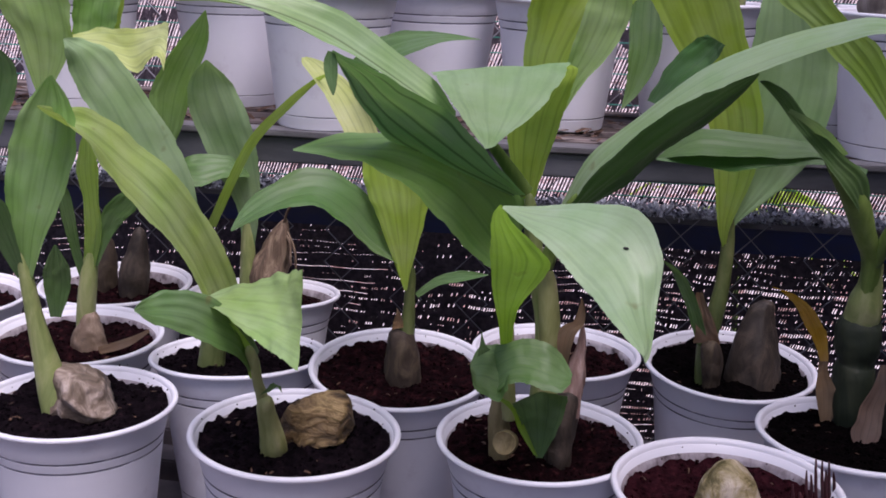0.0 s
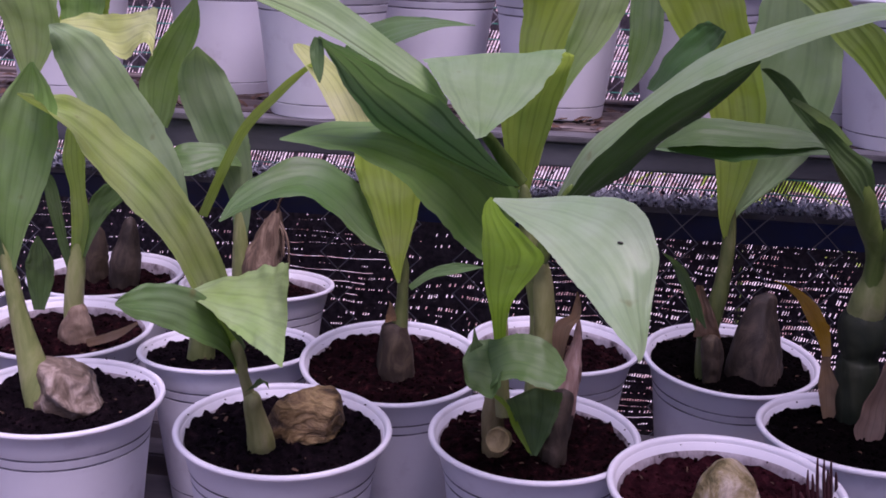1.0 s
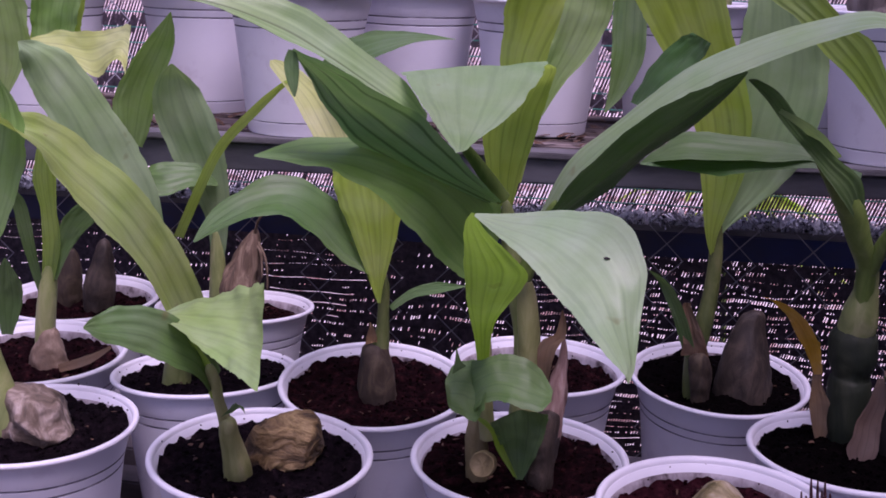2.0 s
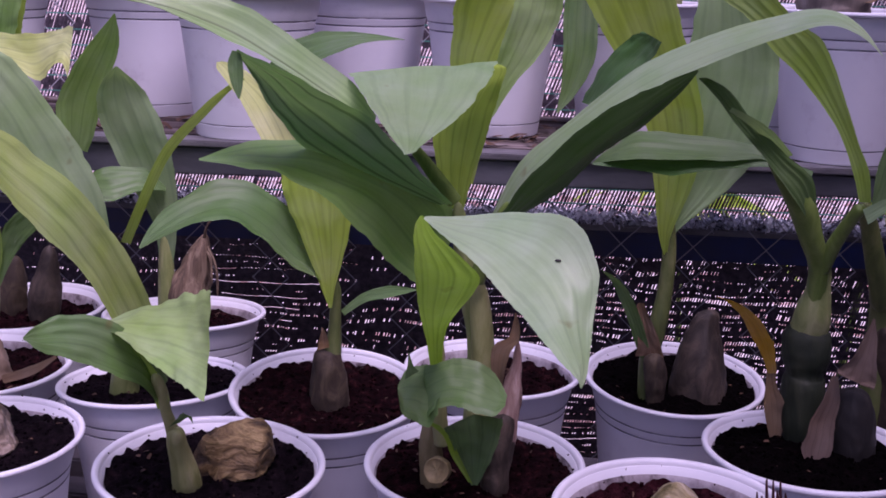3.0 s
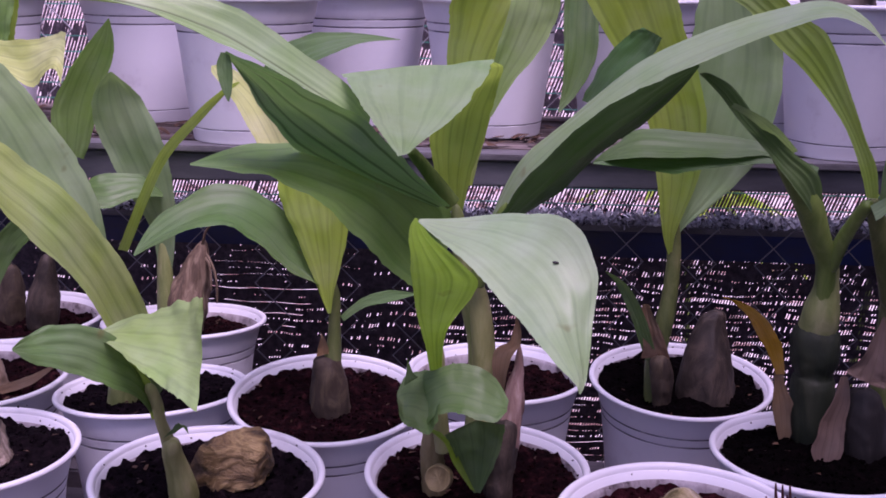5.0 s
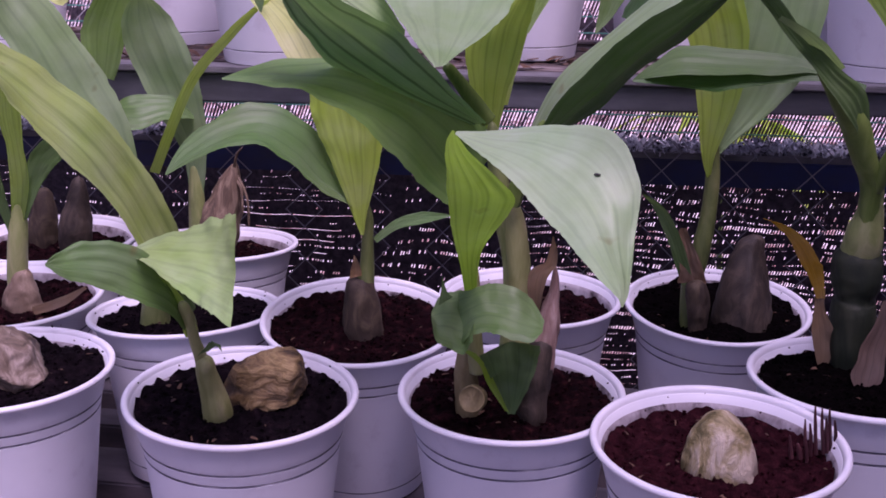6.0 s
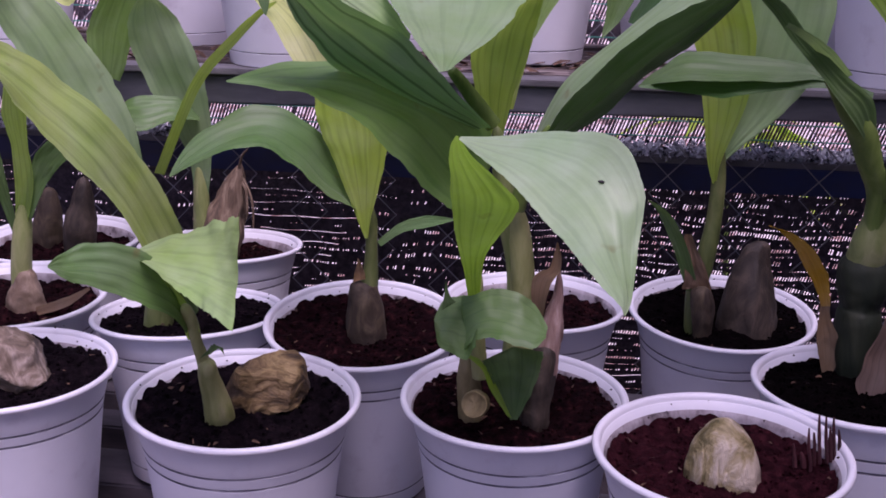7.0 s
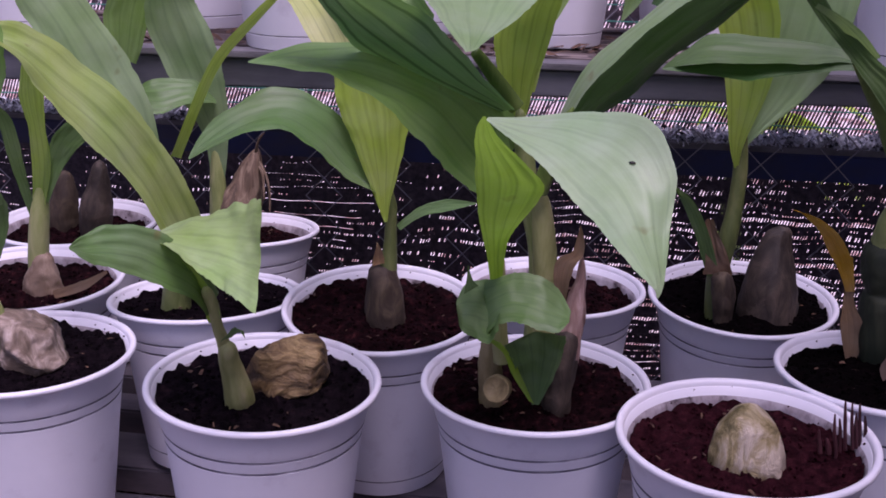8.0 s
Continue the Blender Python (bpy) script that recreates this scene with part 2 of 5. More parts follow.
upper_net = knit("shade_net", -0.75, 0.494, 0.098, 0.75, 1.161, 0.06, 0.0034, 0.94, 0.98, net_mat, 11.0, slant=0.36, thread=0.62, shut_lo=-0.6)
setting(upper_net, "upper_shade_net", "thin shade net of fine upright threads above the rail", "shade net")
for k in range(15):
    part("cross_thread", box("cross_thread", (-0.75, 1.1525, 0.1495 + 0.0152 * k), (0.494, 1.1535, 0.1507 + 0.0152 * k), green_net, 0), upper_net)


def flakes(name, count, spot, size, mat, flat=0.5, place=None):
    """Many small curled chips, one mesh."""
    verts, faces = [], []
    for _ in range(count):
        c = Vector(spot())
        m = Euler((random.uniform(-flat, flat), random.uniform(-flat, flat), random.uniform(0, 6.3))).to_matrix()
        L, B = size * random.uniform(0.5, 1.4), size * random.uniform(0.2, 0.6)
        a = len(verts)
        for u, v, w in ((-L, -B, 0), (0, -B, 0.3 * B), (L, -B * 0.5, 0), (-L, B, 0), (0, B, 0.5 * B), (L, B * 0.5, 0)):
            verts.append(tuple(c + m @ Vector((u, v, w))))
        faces += [(a, a + 1, a + 4, a + 3), (a + 1, a + 2, a + 5, a + 4)]
    ob = mesh_object(name, verts, faces, mat)
    if place:
        ob.matrix_world = place
    return ob


BEHIND = Matrix.Translation((-0.0074, 0, -0.0085)) @ Matrix.Rotation(-0.0168, 4, "Y")
for ob in (rail, fence, lower_net, upper_net):
    ob.matrix_world = BEHIND
random.seed(8)
tagged(flakes("leaf_litter", 6500, lambda: (random.uniform(-0.8, 0.49), random.uniform(1.108, 1.143), 0.1402 + abs(random.gauss(0, 0.0042))), 0.004, litter_mat, 1.2, BEHIND),
       "whitish dry leaf litter heaped along the rail", "leaf litter", kind="stuff")
random.seed(9)
tagged(flakes("shelf_litter", 500, lambda: (random.uniform(-0.6, 0.6), random.uniform(0.9, 1.05), 0.2405 + random.random() * 0.003), 0.006, chip_mat, 0.3, shelf.matrix_world.copy()),
       "brown bark chips scattered on the shelf boards", "bark chips", kind="stuff")


# ---- pots ----
POT_R, POT_H = 0.06, 0.11


def pot_body():
    prof = [(0.0403, 0.0), (0.0408, 0.0004), (0.0409, 0.0008), (0.0419, 0.0099), (0.042, 0.0103), (0.0418, 0.0104), (0.0418, 0.0111), (0.0421, 0.0112), (0.04215, 0.0116), (0.0434, 0.022), (0.0461, 0.045), (0.0482, 0.064),
            (0.05, 0.0785), (0.0505, 0.0824), (0.05055, 0.0828), (0.0504, 0.0829), (0.0504, 0.0839), (0.0507, 0.084), (0.0508, 0.0844), (0.0518, 0.0891), (0.0519, 0.0895), (0.05175, 0.0896), (0.05175, 0.0906), (0.0521, 0.0907), (0.0522, 0.0909),
            (0.0535, 0.0957), (0.0547, 0.1015), (0.0554, 0.105), (0.0556, 0.1064), (0.0559, 0.1072), (0.0554, 0.107), (0.0542, 0.1028), (0.0534, 0.102), (0.053, 0.1), (0.052, 0.0955), (0.0505, 0.0909), (0.049, 0.0835)]
    ob = lathe("body", prof, plastic, 96)
    ob.data.materials.append(groove_tone)
    ob.data.materials.append(soiled_shaded)
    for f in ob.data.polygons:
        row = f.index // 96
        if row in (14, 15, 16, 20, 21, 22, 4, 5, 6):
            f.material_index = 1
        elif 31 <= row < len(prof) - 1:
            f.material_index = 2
    return ob


def heap(name, radius, z, mat, seed, lumps):
    """Uneven soil with clods, reaching the pot's inner wall."""
    rings, seg = 26, 128
    verts, faces = [(0, 0, z)], []
    rnd = random.Random(seed)
    for k in range(1, rings + 1):
        for i in range(seg):
            a, r = 2 * math.pi * i / seg, radius * k / rings
            x, y = r * math.cos(a), r * math.sin(a)
            h = 0.0035 * noise.noise((x * 45 + seed, y * 45, 0)) + 0.0028 * noise.noise((x * 150, y * 150 + seed, 1)) + 0.0016 * noise.noise((x * 420, y * 420, seed))
            edge = max(0.0, k / rings - 0.9) * 10
            h += edge * (0.0008 + 0.0034 * noise.noise((math.cos(a) * 4 + seed, math.sin(a) * 4, 2)) + 0.0015 * noise.noise((math.cos(a) * 11, math.sin(a) * 11, seed)) + 0.0012 * noise.noise((math.cos(a) * 26, math.sin(a) * 26, seed)))
            verts.append((x, y, z + h))
    for i in range(seg):
        faces.append((0, 1 + i, 1 + (i + 1) % seg))
    for k in range(rings - 1):
        for i in range(seg):
            j = (i + 1) % seg
            faces.append((1 + k * seg + i, 1 + (k + 1) * seg + i, 1 + (k + 1) * seg + j, 1 + k * seg + j))
    for _ in range(lumps):
        a, r = rnd.uniform(0, 6.283), radius * 0.97 * math.sqrt(rnd.random())
        s = rnd.uniform(0.0004, 0.0016)
        c = Vector((r * math.cos(a), r * math.sin(a), z + s * 0.4 + 0.0035 * noise.noise((r * math.cos(a) * 45 + seed, r * math.sin(a) * 45, 0))))
        m = Euler((rnd.uniform(0, 6), rnd.uniform(0, 6), 0)).to_matrix()
        b = len(verts)
        for d in ((1, 0, 0), (-0.8, 0.2, 0), (0, 0.9, 0.2), (0.1, -1, 0), (0, 0.2, 0.8), (0.1, 0, -0.9)):
            verts.append(tuple(c + m @ Vector(d) * s * rnd.uniform(0.7, 1.3)))
        for f in ((0, 2, 4), (2, 1, 4), (1, 3, 4), (3, 0, 4), (2, 0, 5), (1, 2, 5), (3, 1, 5), (0, 3, 5)):
            faces.append(tuple(b + q for q in f))
    for _ in range(24):
        a, up = rnd.uniform(0, 6.283), rnd.random() ** 2 * 0.011
        s = rnd.uniform(0.0003, 0.0009)
        c = Vector((math.cos(a), math.sin(a), 0)) * (radius - 0.0012 + 0.1 * up) + Vector((0, 0, z + up))
        b = len(verts)
        for d in ((1, 0, 0), (-0.8, 0.2, 0), (0, 0.9, 0.2), (0.1, -1, 0), (0, 0.2, 0.8), (0.1, 0, -0.9)):
            verts.append(tuple(c + Vector(d) * s * rnd.uniform(0.7, 1.3)))
        for f in ((0, 2, 4), (2, 1, 4), (1, 3, 4), (3, 0, 4), (2, 0, 5), (1, 2, 5), (3, 1, 5), (0, 3, 5)):
            faces.append(tuple(b + q for q in f))
    return mesh_object(name, verts, faces, mat)


def chips(count, radius, z, seed):
    """A few pale bark chips lying on the soil."""
    rnd = random.Random(seed + 50)
    random.seed(seed + 51)

    def spot():
        a, r = rnd.uniform(0, 6.283), radius * 0.93 * math.sqrt(rnd.random())
        return r * math.cos(a), r * math.sin(a), z + 0.0022 + 0.0035 * noise.noise((r * math.cos(a) * 45 + seed, r * math.sin(a) * 45, 0))
    return flakes("loose_bark", count, spot, 0.0016, chip_mat, 0.5)


def pot_rim():
    r, h = POT_R, POT_H
    prof = [(0.0553, 0.1062), (0.0566, 0.1063), (0.0585, 0.1065), (0.0597, 0.1072), (r, 0.1083), (0.0598, 0.1093), (0.059, h), (0.0577, 0.11), (0.0567, 0.1095), (0.056, 0.1083), (0.0554, 0.106)]
    return lathe("rim", prof, plastic, 96, cap=False)


RIM = pot_rim()
RIM_MESH = RIM.data
bpy.data.objects.remove(RIM)
BODY = pot_body()
BODY_MESH = BODY.data
bpy.data.objects.remove(BODY)


def flower_pot(x, y, rim, lean, base=0.0, soil=0.093, mat=None, seed=1, label="", group="potted seedlings on the low bench", lumps=420):
    """A pot whose rim centre stands at (x, y, rim); lean: the rim's normal, x and y."""
    n = Vector((lean[0], lean[1], 1)).normalized()
    tall = (rim - base - 0.042 * math.hypot(n.x, n.y) * 0.8) / n.z
    turn = Vector((0, 0, 1)).rotation_difference(n).to_matrix().to_4x4()
    pot = new("flower_pot")
    foot = Vector((x, y, rim)) - n * tall
    pot.matrix_world = Matrix.Translation(foot) @ turn @ Matrix.Rotation(seed * 1.7, 4, "Z") @ Matrix.Diagonal((1, 1, tall / POT_H, 1))
    part("body", new("body", BODY_MESH), pot)
    part("rim", new("rim", RIM_MESH), pot, "rolled white plastic rim")
    r = min(0.0538, 0.0527 + (soil - 0.0985) * 0.4)
    part("soil", heap("soil", r, soil, mat or soil_mat, seed, lumps), pot, "dark crumbly peat")
    part("loose_bark", tagged(chips(12 if mat is shaded_soil else 18, r, soil, seed), kind="stuff"), pot, "small brown bark chips")
    return tagged(pot, label, "flower pot", group)


POTS = {}
for key, x, y, rim, lean, soil, mat, note in (
        ("A", -0.1427, 0.5848, 0.1114, (0.000, -0.016), 0.1025, slate_soil, "white ribbed plastic pot of dark peat holding a dry brown bulb"),
        ("B", -0.0063, 0.6175, 0.1090, (-0.025, -0.022), 0.1015, None, "white ribbed plastic pot of dark peat with a many-leaved seedling"),
        ("C", 0.0940, 0.5603, 0.1173, (-0.024, -0.015), 0.0985, red_soil, "white ribbed plastic pot of reddish peat with a bare bulb"),
        ("D", -0.2834, 0.6061, 0.1059, (-0.020, 0.008), 0.1035, slate_soil, "white ribbed plastic pot of black peat with a pale bulb"),
        ("E", -0.1028, 0.6991, 0.1117, (0.001, -0.101), 0.1025, None, "white plastic pot leaning forward with a slim seedling"),
        ("F", -0.2166, 0.7127, 0.1042, (-0.058, 0.084), 0.1025, slate_soil, "white plastic pot leaning back with a thick pale stem"),
        ("G", -0.3345, 0.7150, 0.1064, (-0.003, -0.024), 0.0985, None, "white plastic pot of brown peat with a forked seedling"),
        ("H", -0.3575, 0.8350, 0.1062, (-0.030, -0.010), 0.096, None, "white plastic pot with two small dull bulbs"),
        ("K", -0.2373, 0.8428, 0.1069, (-0.029, 0.089), 0.097, None, "white plastic pot leaning back with a husk-wrapped bulb"),
        ("J", 0.1179, 0.7802, 0.1065, (-0.002, -0.075), 0.102, shaded_soil, "white plastic pot of peat with a cone-shaped grey bulb"),
        ("M", 0.1782, 0.6449, 0.1198, (-0.024, 0.030), 0.1035, shaded_soil, "white plastic pot of peat coloured shade-black, with a stout jointed bulb"),
        ("N", -0.0036, 0.7752, 0.1062, (-0.008, 0.013), 0.097, None, "white plastic pot of peat behind a many-leaved seedling")):
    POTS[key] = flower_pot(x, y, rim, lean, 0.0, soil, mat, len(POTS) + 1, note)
for x, y, note in ((-0.414, 0.6, "white ribbed plastic pot of dark peat at the bench end"), (-0.4628, 0.77, "white plastic pot of dark peat"),
                   (0.312, 0.735, "white plastic pot of peat coloured shade-black, with a brown bulb")):
    flower_pot(x, y, 0.107, (0, 0), 0.0, 0.096, shaded_soil if x > 0 else soil_mat, len(POTS) + int(x * 100) % 7, note)
for x, y, rim in ((-0.4385, 0.95, 0.3351), (-0.3207, 1.02, 0.3367), (-0.2103, 0.922, 0.3389), (-0.1367, 1.035, 0.3394), (-0.0262, 0.985, 0.3414), (0.0881, 1.02, 0.3434),
                  (0.204, 1.045, 0.3445), (0.2399, 0.925, 0.3475), (0.3631, 0.98, 0.3472)):
    flower_pot(x, y, rim, (-0.0152, 0), 0.234 + 0.0152 * x, 0.1, None, int(abs(x) * 100), "white ribbed plastic pot of peat standing on the shelf", "pots on the shelf", 120)


# ---- plants ----
def leaf_material(name, top, back, rough=0.46, clear=0.4, ribbed=1.0, furrow=None, midrib=0.0):
    """Plicate leaf: fine lengthwise veins, blotches, a waxy skin and light passing through."""
    m = material(name, top, rough)
    bsdf = m.node_tree.nodes["Principled BSDF"]
    bsdf.inputs["Specular IOR Level"].default_value = 0.32
    uv = node(m, "ShaderNodeTexCoord")
    sep = node(m, "ShaderNodeSeparateXYZ")
    wire(m, uv.outputs["UV"], sep.inputs[0])
    stretch = node(m, "ShaderNodeMapping")
    stretch.inputs["Scale"].default_value = (14 + 34 * ribbed, 1.0, 1)
    wire(m, uv.outputs["UV"], stretch.inputs["Vector"])
    vein = node(m, "ShaderNodeTexNoise", Scale=1.0, Detail=4.0, Roughness=0.6)
    wire(m, stretch.outputs["Vector"], vein.inputs["Vector"])
    blotch = node(m, "ShaderNodeTexNoise", Scale=38.0, Detail=5.0, Roughness=0.6)
    wire(m, uv.outputs["Object"], blotch.inputs["Vector"])
    fine = node(m, "ShaderNodeTexNoise", Scale=420.0, Detail=2.0)
    wire(m, uv.outputs["Object"], fine.inputs["Vector"])
    ramp = node(m, "ShaderNodeValToRGB")
    ramp.color_ramp.elements[0].position, ramp.color_ramp.elements[0].color = 0.3, (*[c * 0.84 for c in top], 1)
    ramp.color_ramp.elements[1].position, ramp.color_ramp.elements[1].color = 0.68, (*[c * 1.14 for c in top], 1)
    blend = m.node_tree.nodes.new("ShaderNodeMath")
    blend.operation = "MULTIPLY_ADD"
    blend.inputs[1].default_value = 0.2 + 0.4 * ribbed
    half = m.node_tree.nodes.new("ShaderNodeMath")
    half.operation = "MULTIPLY"
    half.inputs[1].default_value = 0.8 - 0.4 * ribbed
    wire(m, blotch.outputs["Fac"], half.inputs[0])
    wire(m, vein.outputs["Fac"], blend.inputs[0])
    wire(m, half.outputs[0], blend.inputs[2])
    wire(m, blend.outputs[0], ramp.inputs["Fac"])
    info = node(m, "ShaderNodeObjectInfo")
    hsv = node(m, "ShaderNodeHueSaturation")
    spread = m.node_tree.nodes.new("ShaderNodeMapRange")
    spread.inputs["To Min"].default_value, spread.inputs["To Max"].default_value = 0.9, 1.1
    wire(m, info.outputs["Random"], spread.inputs["Value"])
    wire(m, spread.outputs["Result"], hsv.inputs["Value"])
    patch = node(m, "ShaderNodeTexNoise", Scale=16.0, Detail=3.0, Roughness=0.55)
    wire(m, uv.outputs["Object"], patch.inputs["Vector"])
    drift = m.node_tree.nodes.new("ShaderNodeMapRange")
    drift.inputs["From Min"].default_value, drift.inputs["From Max"].default_value = 0.3, 0.7
    drift.inputs["To Min"].default_value, drift.inputs["To Max"].default_value = 0.49, 0.512
    wire(m, patch.outputs["Fac"], drift.inputs["Value"])
    wire(m, drift.outputs["Result"], hsv.inputs["Hue"])
    fade = m.node_tree.nodes.new("ShaderNodeMapRange")
    fade.inputs["From Min"].default_value, fade.inputs["From Max"].default_value = 0.3, 0.7
    fade.inputs["To Min"].default_value, fade.inputs["To Max"].default_value = 1.12, 0.78
    wire(m, blotch.outputs["Fac"], fade.inputs["Value"])
    wire(m, fade.outputs["Result"], hsv.inputs["Saturation"])
    wire(m, ramp.outputs["Color"], hsv.inputs["Color"])
    bump = node(m, "ShaderNodeBump", Strength=0.28 * ribbed, Distance=0.001)
    wire(m, vein.outputs["Fac"], bump.inputs["Height"])
    bump2 = node(m, "ShaderNodeBump", Strength=0.12, Distance=0.0006)
    wire(m, fine.outputs["Fac"], bump2.inputs["Height"])
    wire(m, bump.outputs["Normal"], bump2.inputs["Normal"])
    wire(m, bump2.outputs["Normal"], bsdf.inputs["Normal"])
    glow = node(m, "ShaderNodeBsdfTranslucent")
    tint = node(m, "ShaderNodeMixRGB")
    tint.blend_type = "MULTIPLY"
    tint.inputs["Fac"].default_value = 0.7
    tint.inputs["Color1"].default_value = (*back, 1)
    veins = node(m, "ShaderNodeValToRGB")
    veins.color_ramp.elements[0].position, veins.color_ramp.elements[0].color = 0.36, (0.78, 0.8, 0.74, 1)
    veins.color_ramp.elements[1].position = 0.5
    wire(m, vein.outputs["Fac"], veins.inputs["Fac"])
    lines = node(m, "ShaderNodeTexWave", Scale=1.25, Distortion=1.6, Detail=2.0)
    lines.inputs["Detail Scale"].default_value = 0.6
    wire(m, uv.outputs["UV"], lines.inputs["Vector"])
    thin = node(m, "ShaderNodeValToRGB")
    thin.color_ramp.elements[0].position, thin.color_ramp.elements[0].color = 0.86, (1, 1, 1, 1)
    thin.color_ramp.elements[1].position, thin.color_ramp.elements[1].color = 1.0, (*((0.62, 0.68, 0.6) if (furrow or 0) < 0.9 else (0.28, 0.36, 0.32)), 1)
    wire(m, lines.outputs["Fac"], thin.inputs["Fac"])
    both = node(m, "ShaderNodeMixRGB")
    both.blend_type = "MULTIPLY"
    both.inputs["Fac"].default_value = 1.0
    wire(m, veins.outputs["Color"], both.inputs["Color1"])
    wire(m, thin.outputs["Color"], both.inputs["Color2"])
    wire(m, both.outputs["Color"], tint.inputs["Color2"])
    skin = node(m, "ShaderNodeMixRGB")
    skin.blend_type = "MULTIPLY"
    skin.inputs["Fac"].default_value = 0.1 + 0.35 * ribbed if furrow is None else furrow
    wire(m, hsv.outputs["Color"], skin.inputs["Color1"])
    wire(m, thin.outputs["Color"], skin.inputs["Color2"])
    dots = node(m, "ShaderNodeTexNoise", Scale=75.0, Detail=1.5)
    wire(m, uv.outputs["Object"], dots.inputs["Vector"])
    where = node(m, "ShaderNodeValToRGB")
    where.color_ramp.elements[0].position, where.color_ramp.elements[0].color = 0.74, (0, 0, 0, 1)
    where.color_ramp.elements[1].position, where.color_ramp.elements[1].color = 0.8, (0.6, 0.6, 0.6, 1)
    wire(m, dots.outputs["Fac"], where.inputs["Fac"])
    blemish = node(m, "ShaderNodeMixRGB")
    blemish.inputs["Color2"].default_value = (0.16, 0.11, 0.045, 1)
    wire(m, where.outputs["Color"], blemish.inputs["Fac"])
    centre = node(m, "ShaderNodeValToRGB")
    for e, (at, c) in zip((centre.color_ramp.elements[0], centre.color_ramp.elements.new(0.5), centre.color_ramp.elements[-1]), ((0.45, 0.0), (0.492, midrib), (0.535, 0.0))):
        e.position, e.color = at, (c, c, c, 1)
    wire(m, sep.outputs["X"], centre.inputs["Fac"])
    ridge = node(m, "ShaderNodeMixRGB")
    ridge.inputs["Color2"].default_value = (*[c * 0.2 for c in top], 1)
    wire(m, centre.outputs["Color"], ridge.inputs["Fac"])
    wire(m, skin.outputs["Color"], ridge.inputs["Color1"])
    wire(m, ridge.outputs["Color"], blemish.inputs["Color1"])
    wire(m, blemish.outputs["Color"], bsdf.inputs["Base Color"])
    wire(m, tint.outputs["Color"], glow.inputs["Color"])
    wire(m, bump.outputs["Normal"], glow.inputs["Normal"])
    add = node(m, "ShaderNodeMixShader", Fac=clear)
    wire(m, bsdf.outputs[0], add.inputs[1])
    wire(m, glow.outputs[0], add.inputs[2])
    wire(m, add.outputs[0], m.node_tree.nodes["Material Output"].inputs["Surface"])
    return m


def fleshy(name, stops, scale, rough=0.6, stretch=(1, 1, 0.3), bump=0.5, deep=0.0015):
    m = material(name, stops[1][1], rough)
    n, _, _ = mottle(m, stops, scale, stretch=stretch)
    n.inputs["Distortion"].default_value = 0.8
    relief(m, bump, scale, deep, n.outputs["Fac"])
    return m


LEAF = {
    "green": leaf_material("mature_leaf", (0.10, 0.188, 0.062), (0.195, 0.38, 0.055), 0.45, 0.16, 0.6),
    "blue": leaf_material("blue_green_leaf", (0.165, 0.345, 0.165), (0.252, 0.515, 0.090), 0.38, 0.24, 0.9, 0.95),
    # Darker copy of the green leaf; shade is put into its colour.
    "deep": leaf_material("shaded_leaf", (0.055, 0.15, 0.036), (0.1, 0.27, 0.03), 0.42, 0.12, 0.6),
    "mid": leaf_material("light_green_leaf", (0.229, 0.408, 0.119), (0.372, 0.686, 0.104), 0.45, 0.28, 0.6),
    "grey": leaf_material("grey_green_leaf", (0.27, 0.42, 0.20), (0.39, 0.64, 0.16), 0.46, 0.28, 0.22),
    "fresh": leaf_material("fresh_green_leaf", (0.330, 0.505, 0.171), (0.446, 0.687, 0.104), 0.46, 0.3, 0.45),
    # Lit copy for the long leaf: its brightness is put into the colour.
    "bright": leaf_material("striped_lit_leaf", (0.40, 0.55, 0.165), (0.47, 0.7, 0.1), 0.46, 0.3, 0.9),
    # Lime and pale tones are brightened in colour to look lit from behind.
    "lime": leaf_material("lime_backlit_leaf", (0.35, 0.50, 0.072), (0.55, 0.80, 0.082), 0.5, 0.5, 0.5),
    "spring": leaf_material("spring_green_leaf", (0.281, 0.433, 0.045), (0.330, 0.639, 0.054), 0.48, 0.45, 0.6),
    "pale": leaf_material("young_leaf", (0.25, 0.40, 0.085), (0.55, 0.78, 0.1), 0.48, 0.5, 0.5),
    # Next three: sky sheen on upturned leaves put into paler base colours.
    "silver": leaf_material("painted_sheen_leaf", (0.262, 0.402, 0.194), (0.349, 0.597, 0.099), 0.42, 0.18, 0.3),
    "bloom": leaf_material("sky_lit_leaf", (0.301, 0.443, 0.230), (0.369, 0.618, 0.117), 0.36, 0.18, 0.3),
    "ribbed": leaf_material("sheen_leaf_with_dark_midrib", (0.31, 0.46, 0.215), (0.37, 0.6, 0.12), 0.42, 0.2, 0.4, 0.4, 0.85),
    # Base colour raised so the leaf looks lit from behind.
    "cream": leaf_material("backlit_yellow_leaf", (0.6, 0.69, 0.25), (0.72, 0.8, 0.24), 0.48, 0.5, 0.3),
    "yellow": leaf_material("yellowing_leaf", (0.48, 0.27, 0.03), (0.6, 0.36, 0.03), 0.5, 0.3, 0.4),
    "tan": leaf_material("brown_sheath", (0.24, 0.15, 0.08), (0.25, 0.14, 0.06), 0.75, 0.15, 0.8),
    "papery": leaf_material("papery_sheath", (0.16, 0.11, 0.085), (0.25, 0.16, 0.12), 0.8, 0.15, 0.8),
    "dry": leaf_material("withered_leaf", (0.16, 0.1, 0.06), (0.1, 0.06, 0.03), 0.8, 0.1, 0.6),
}
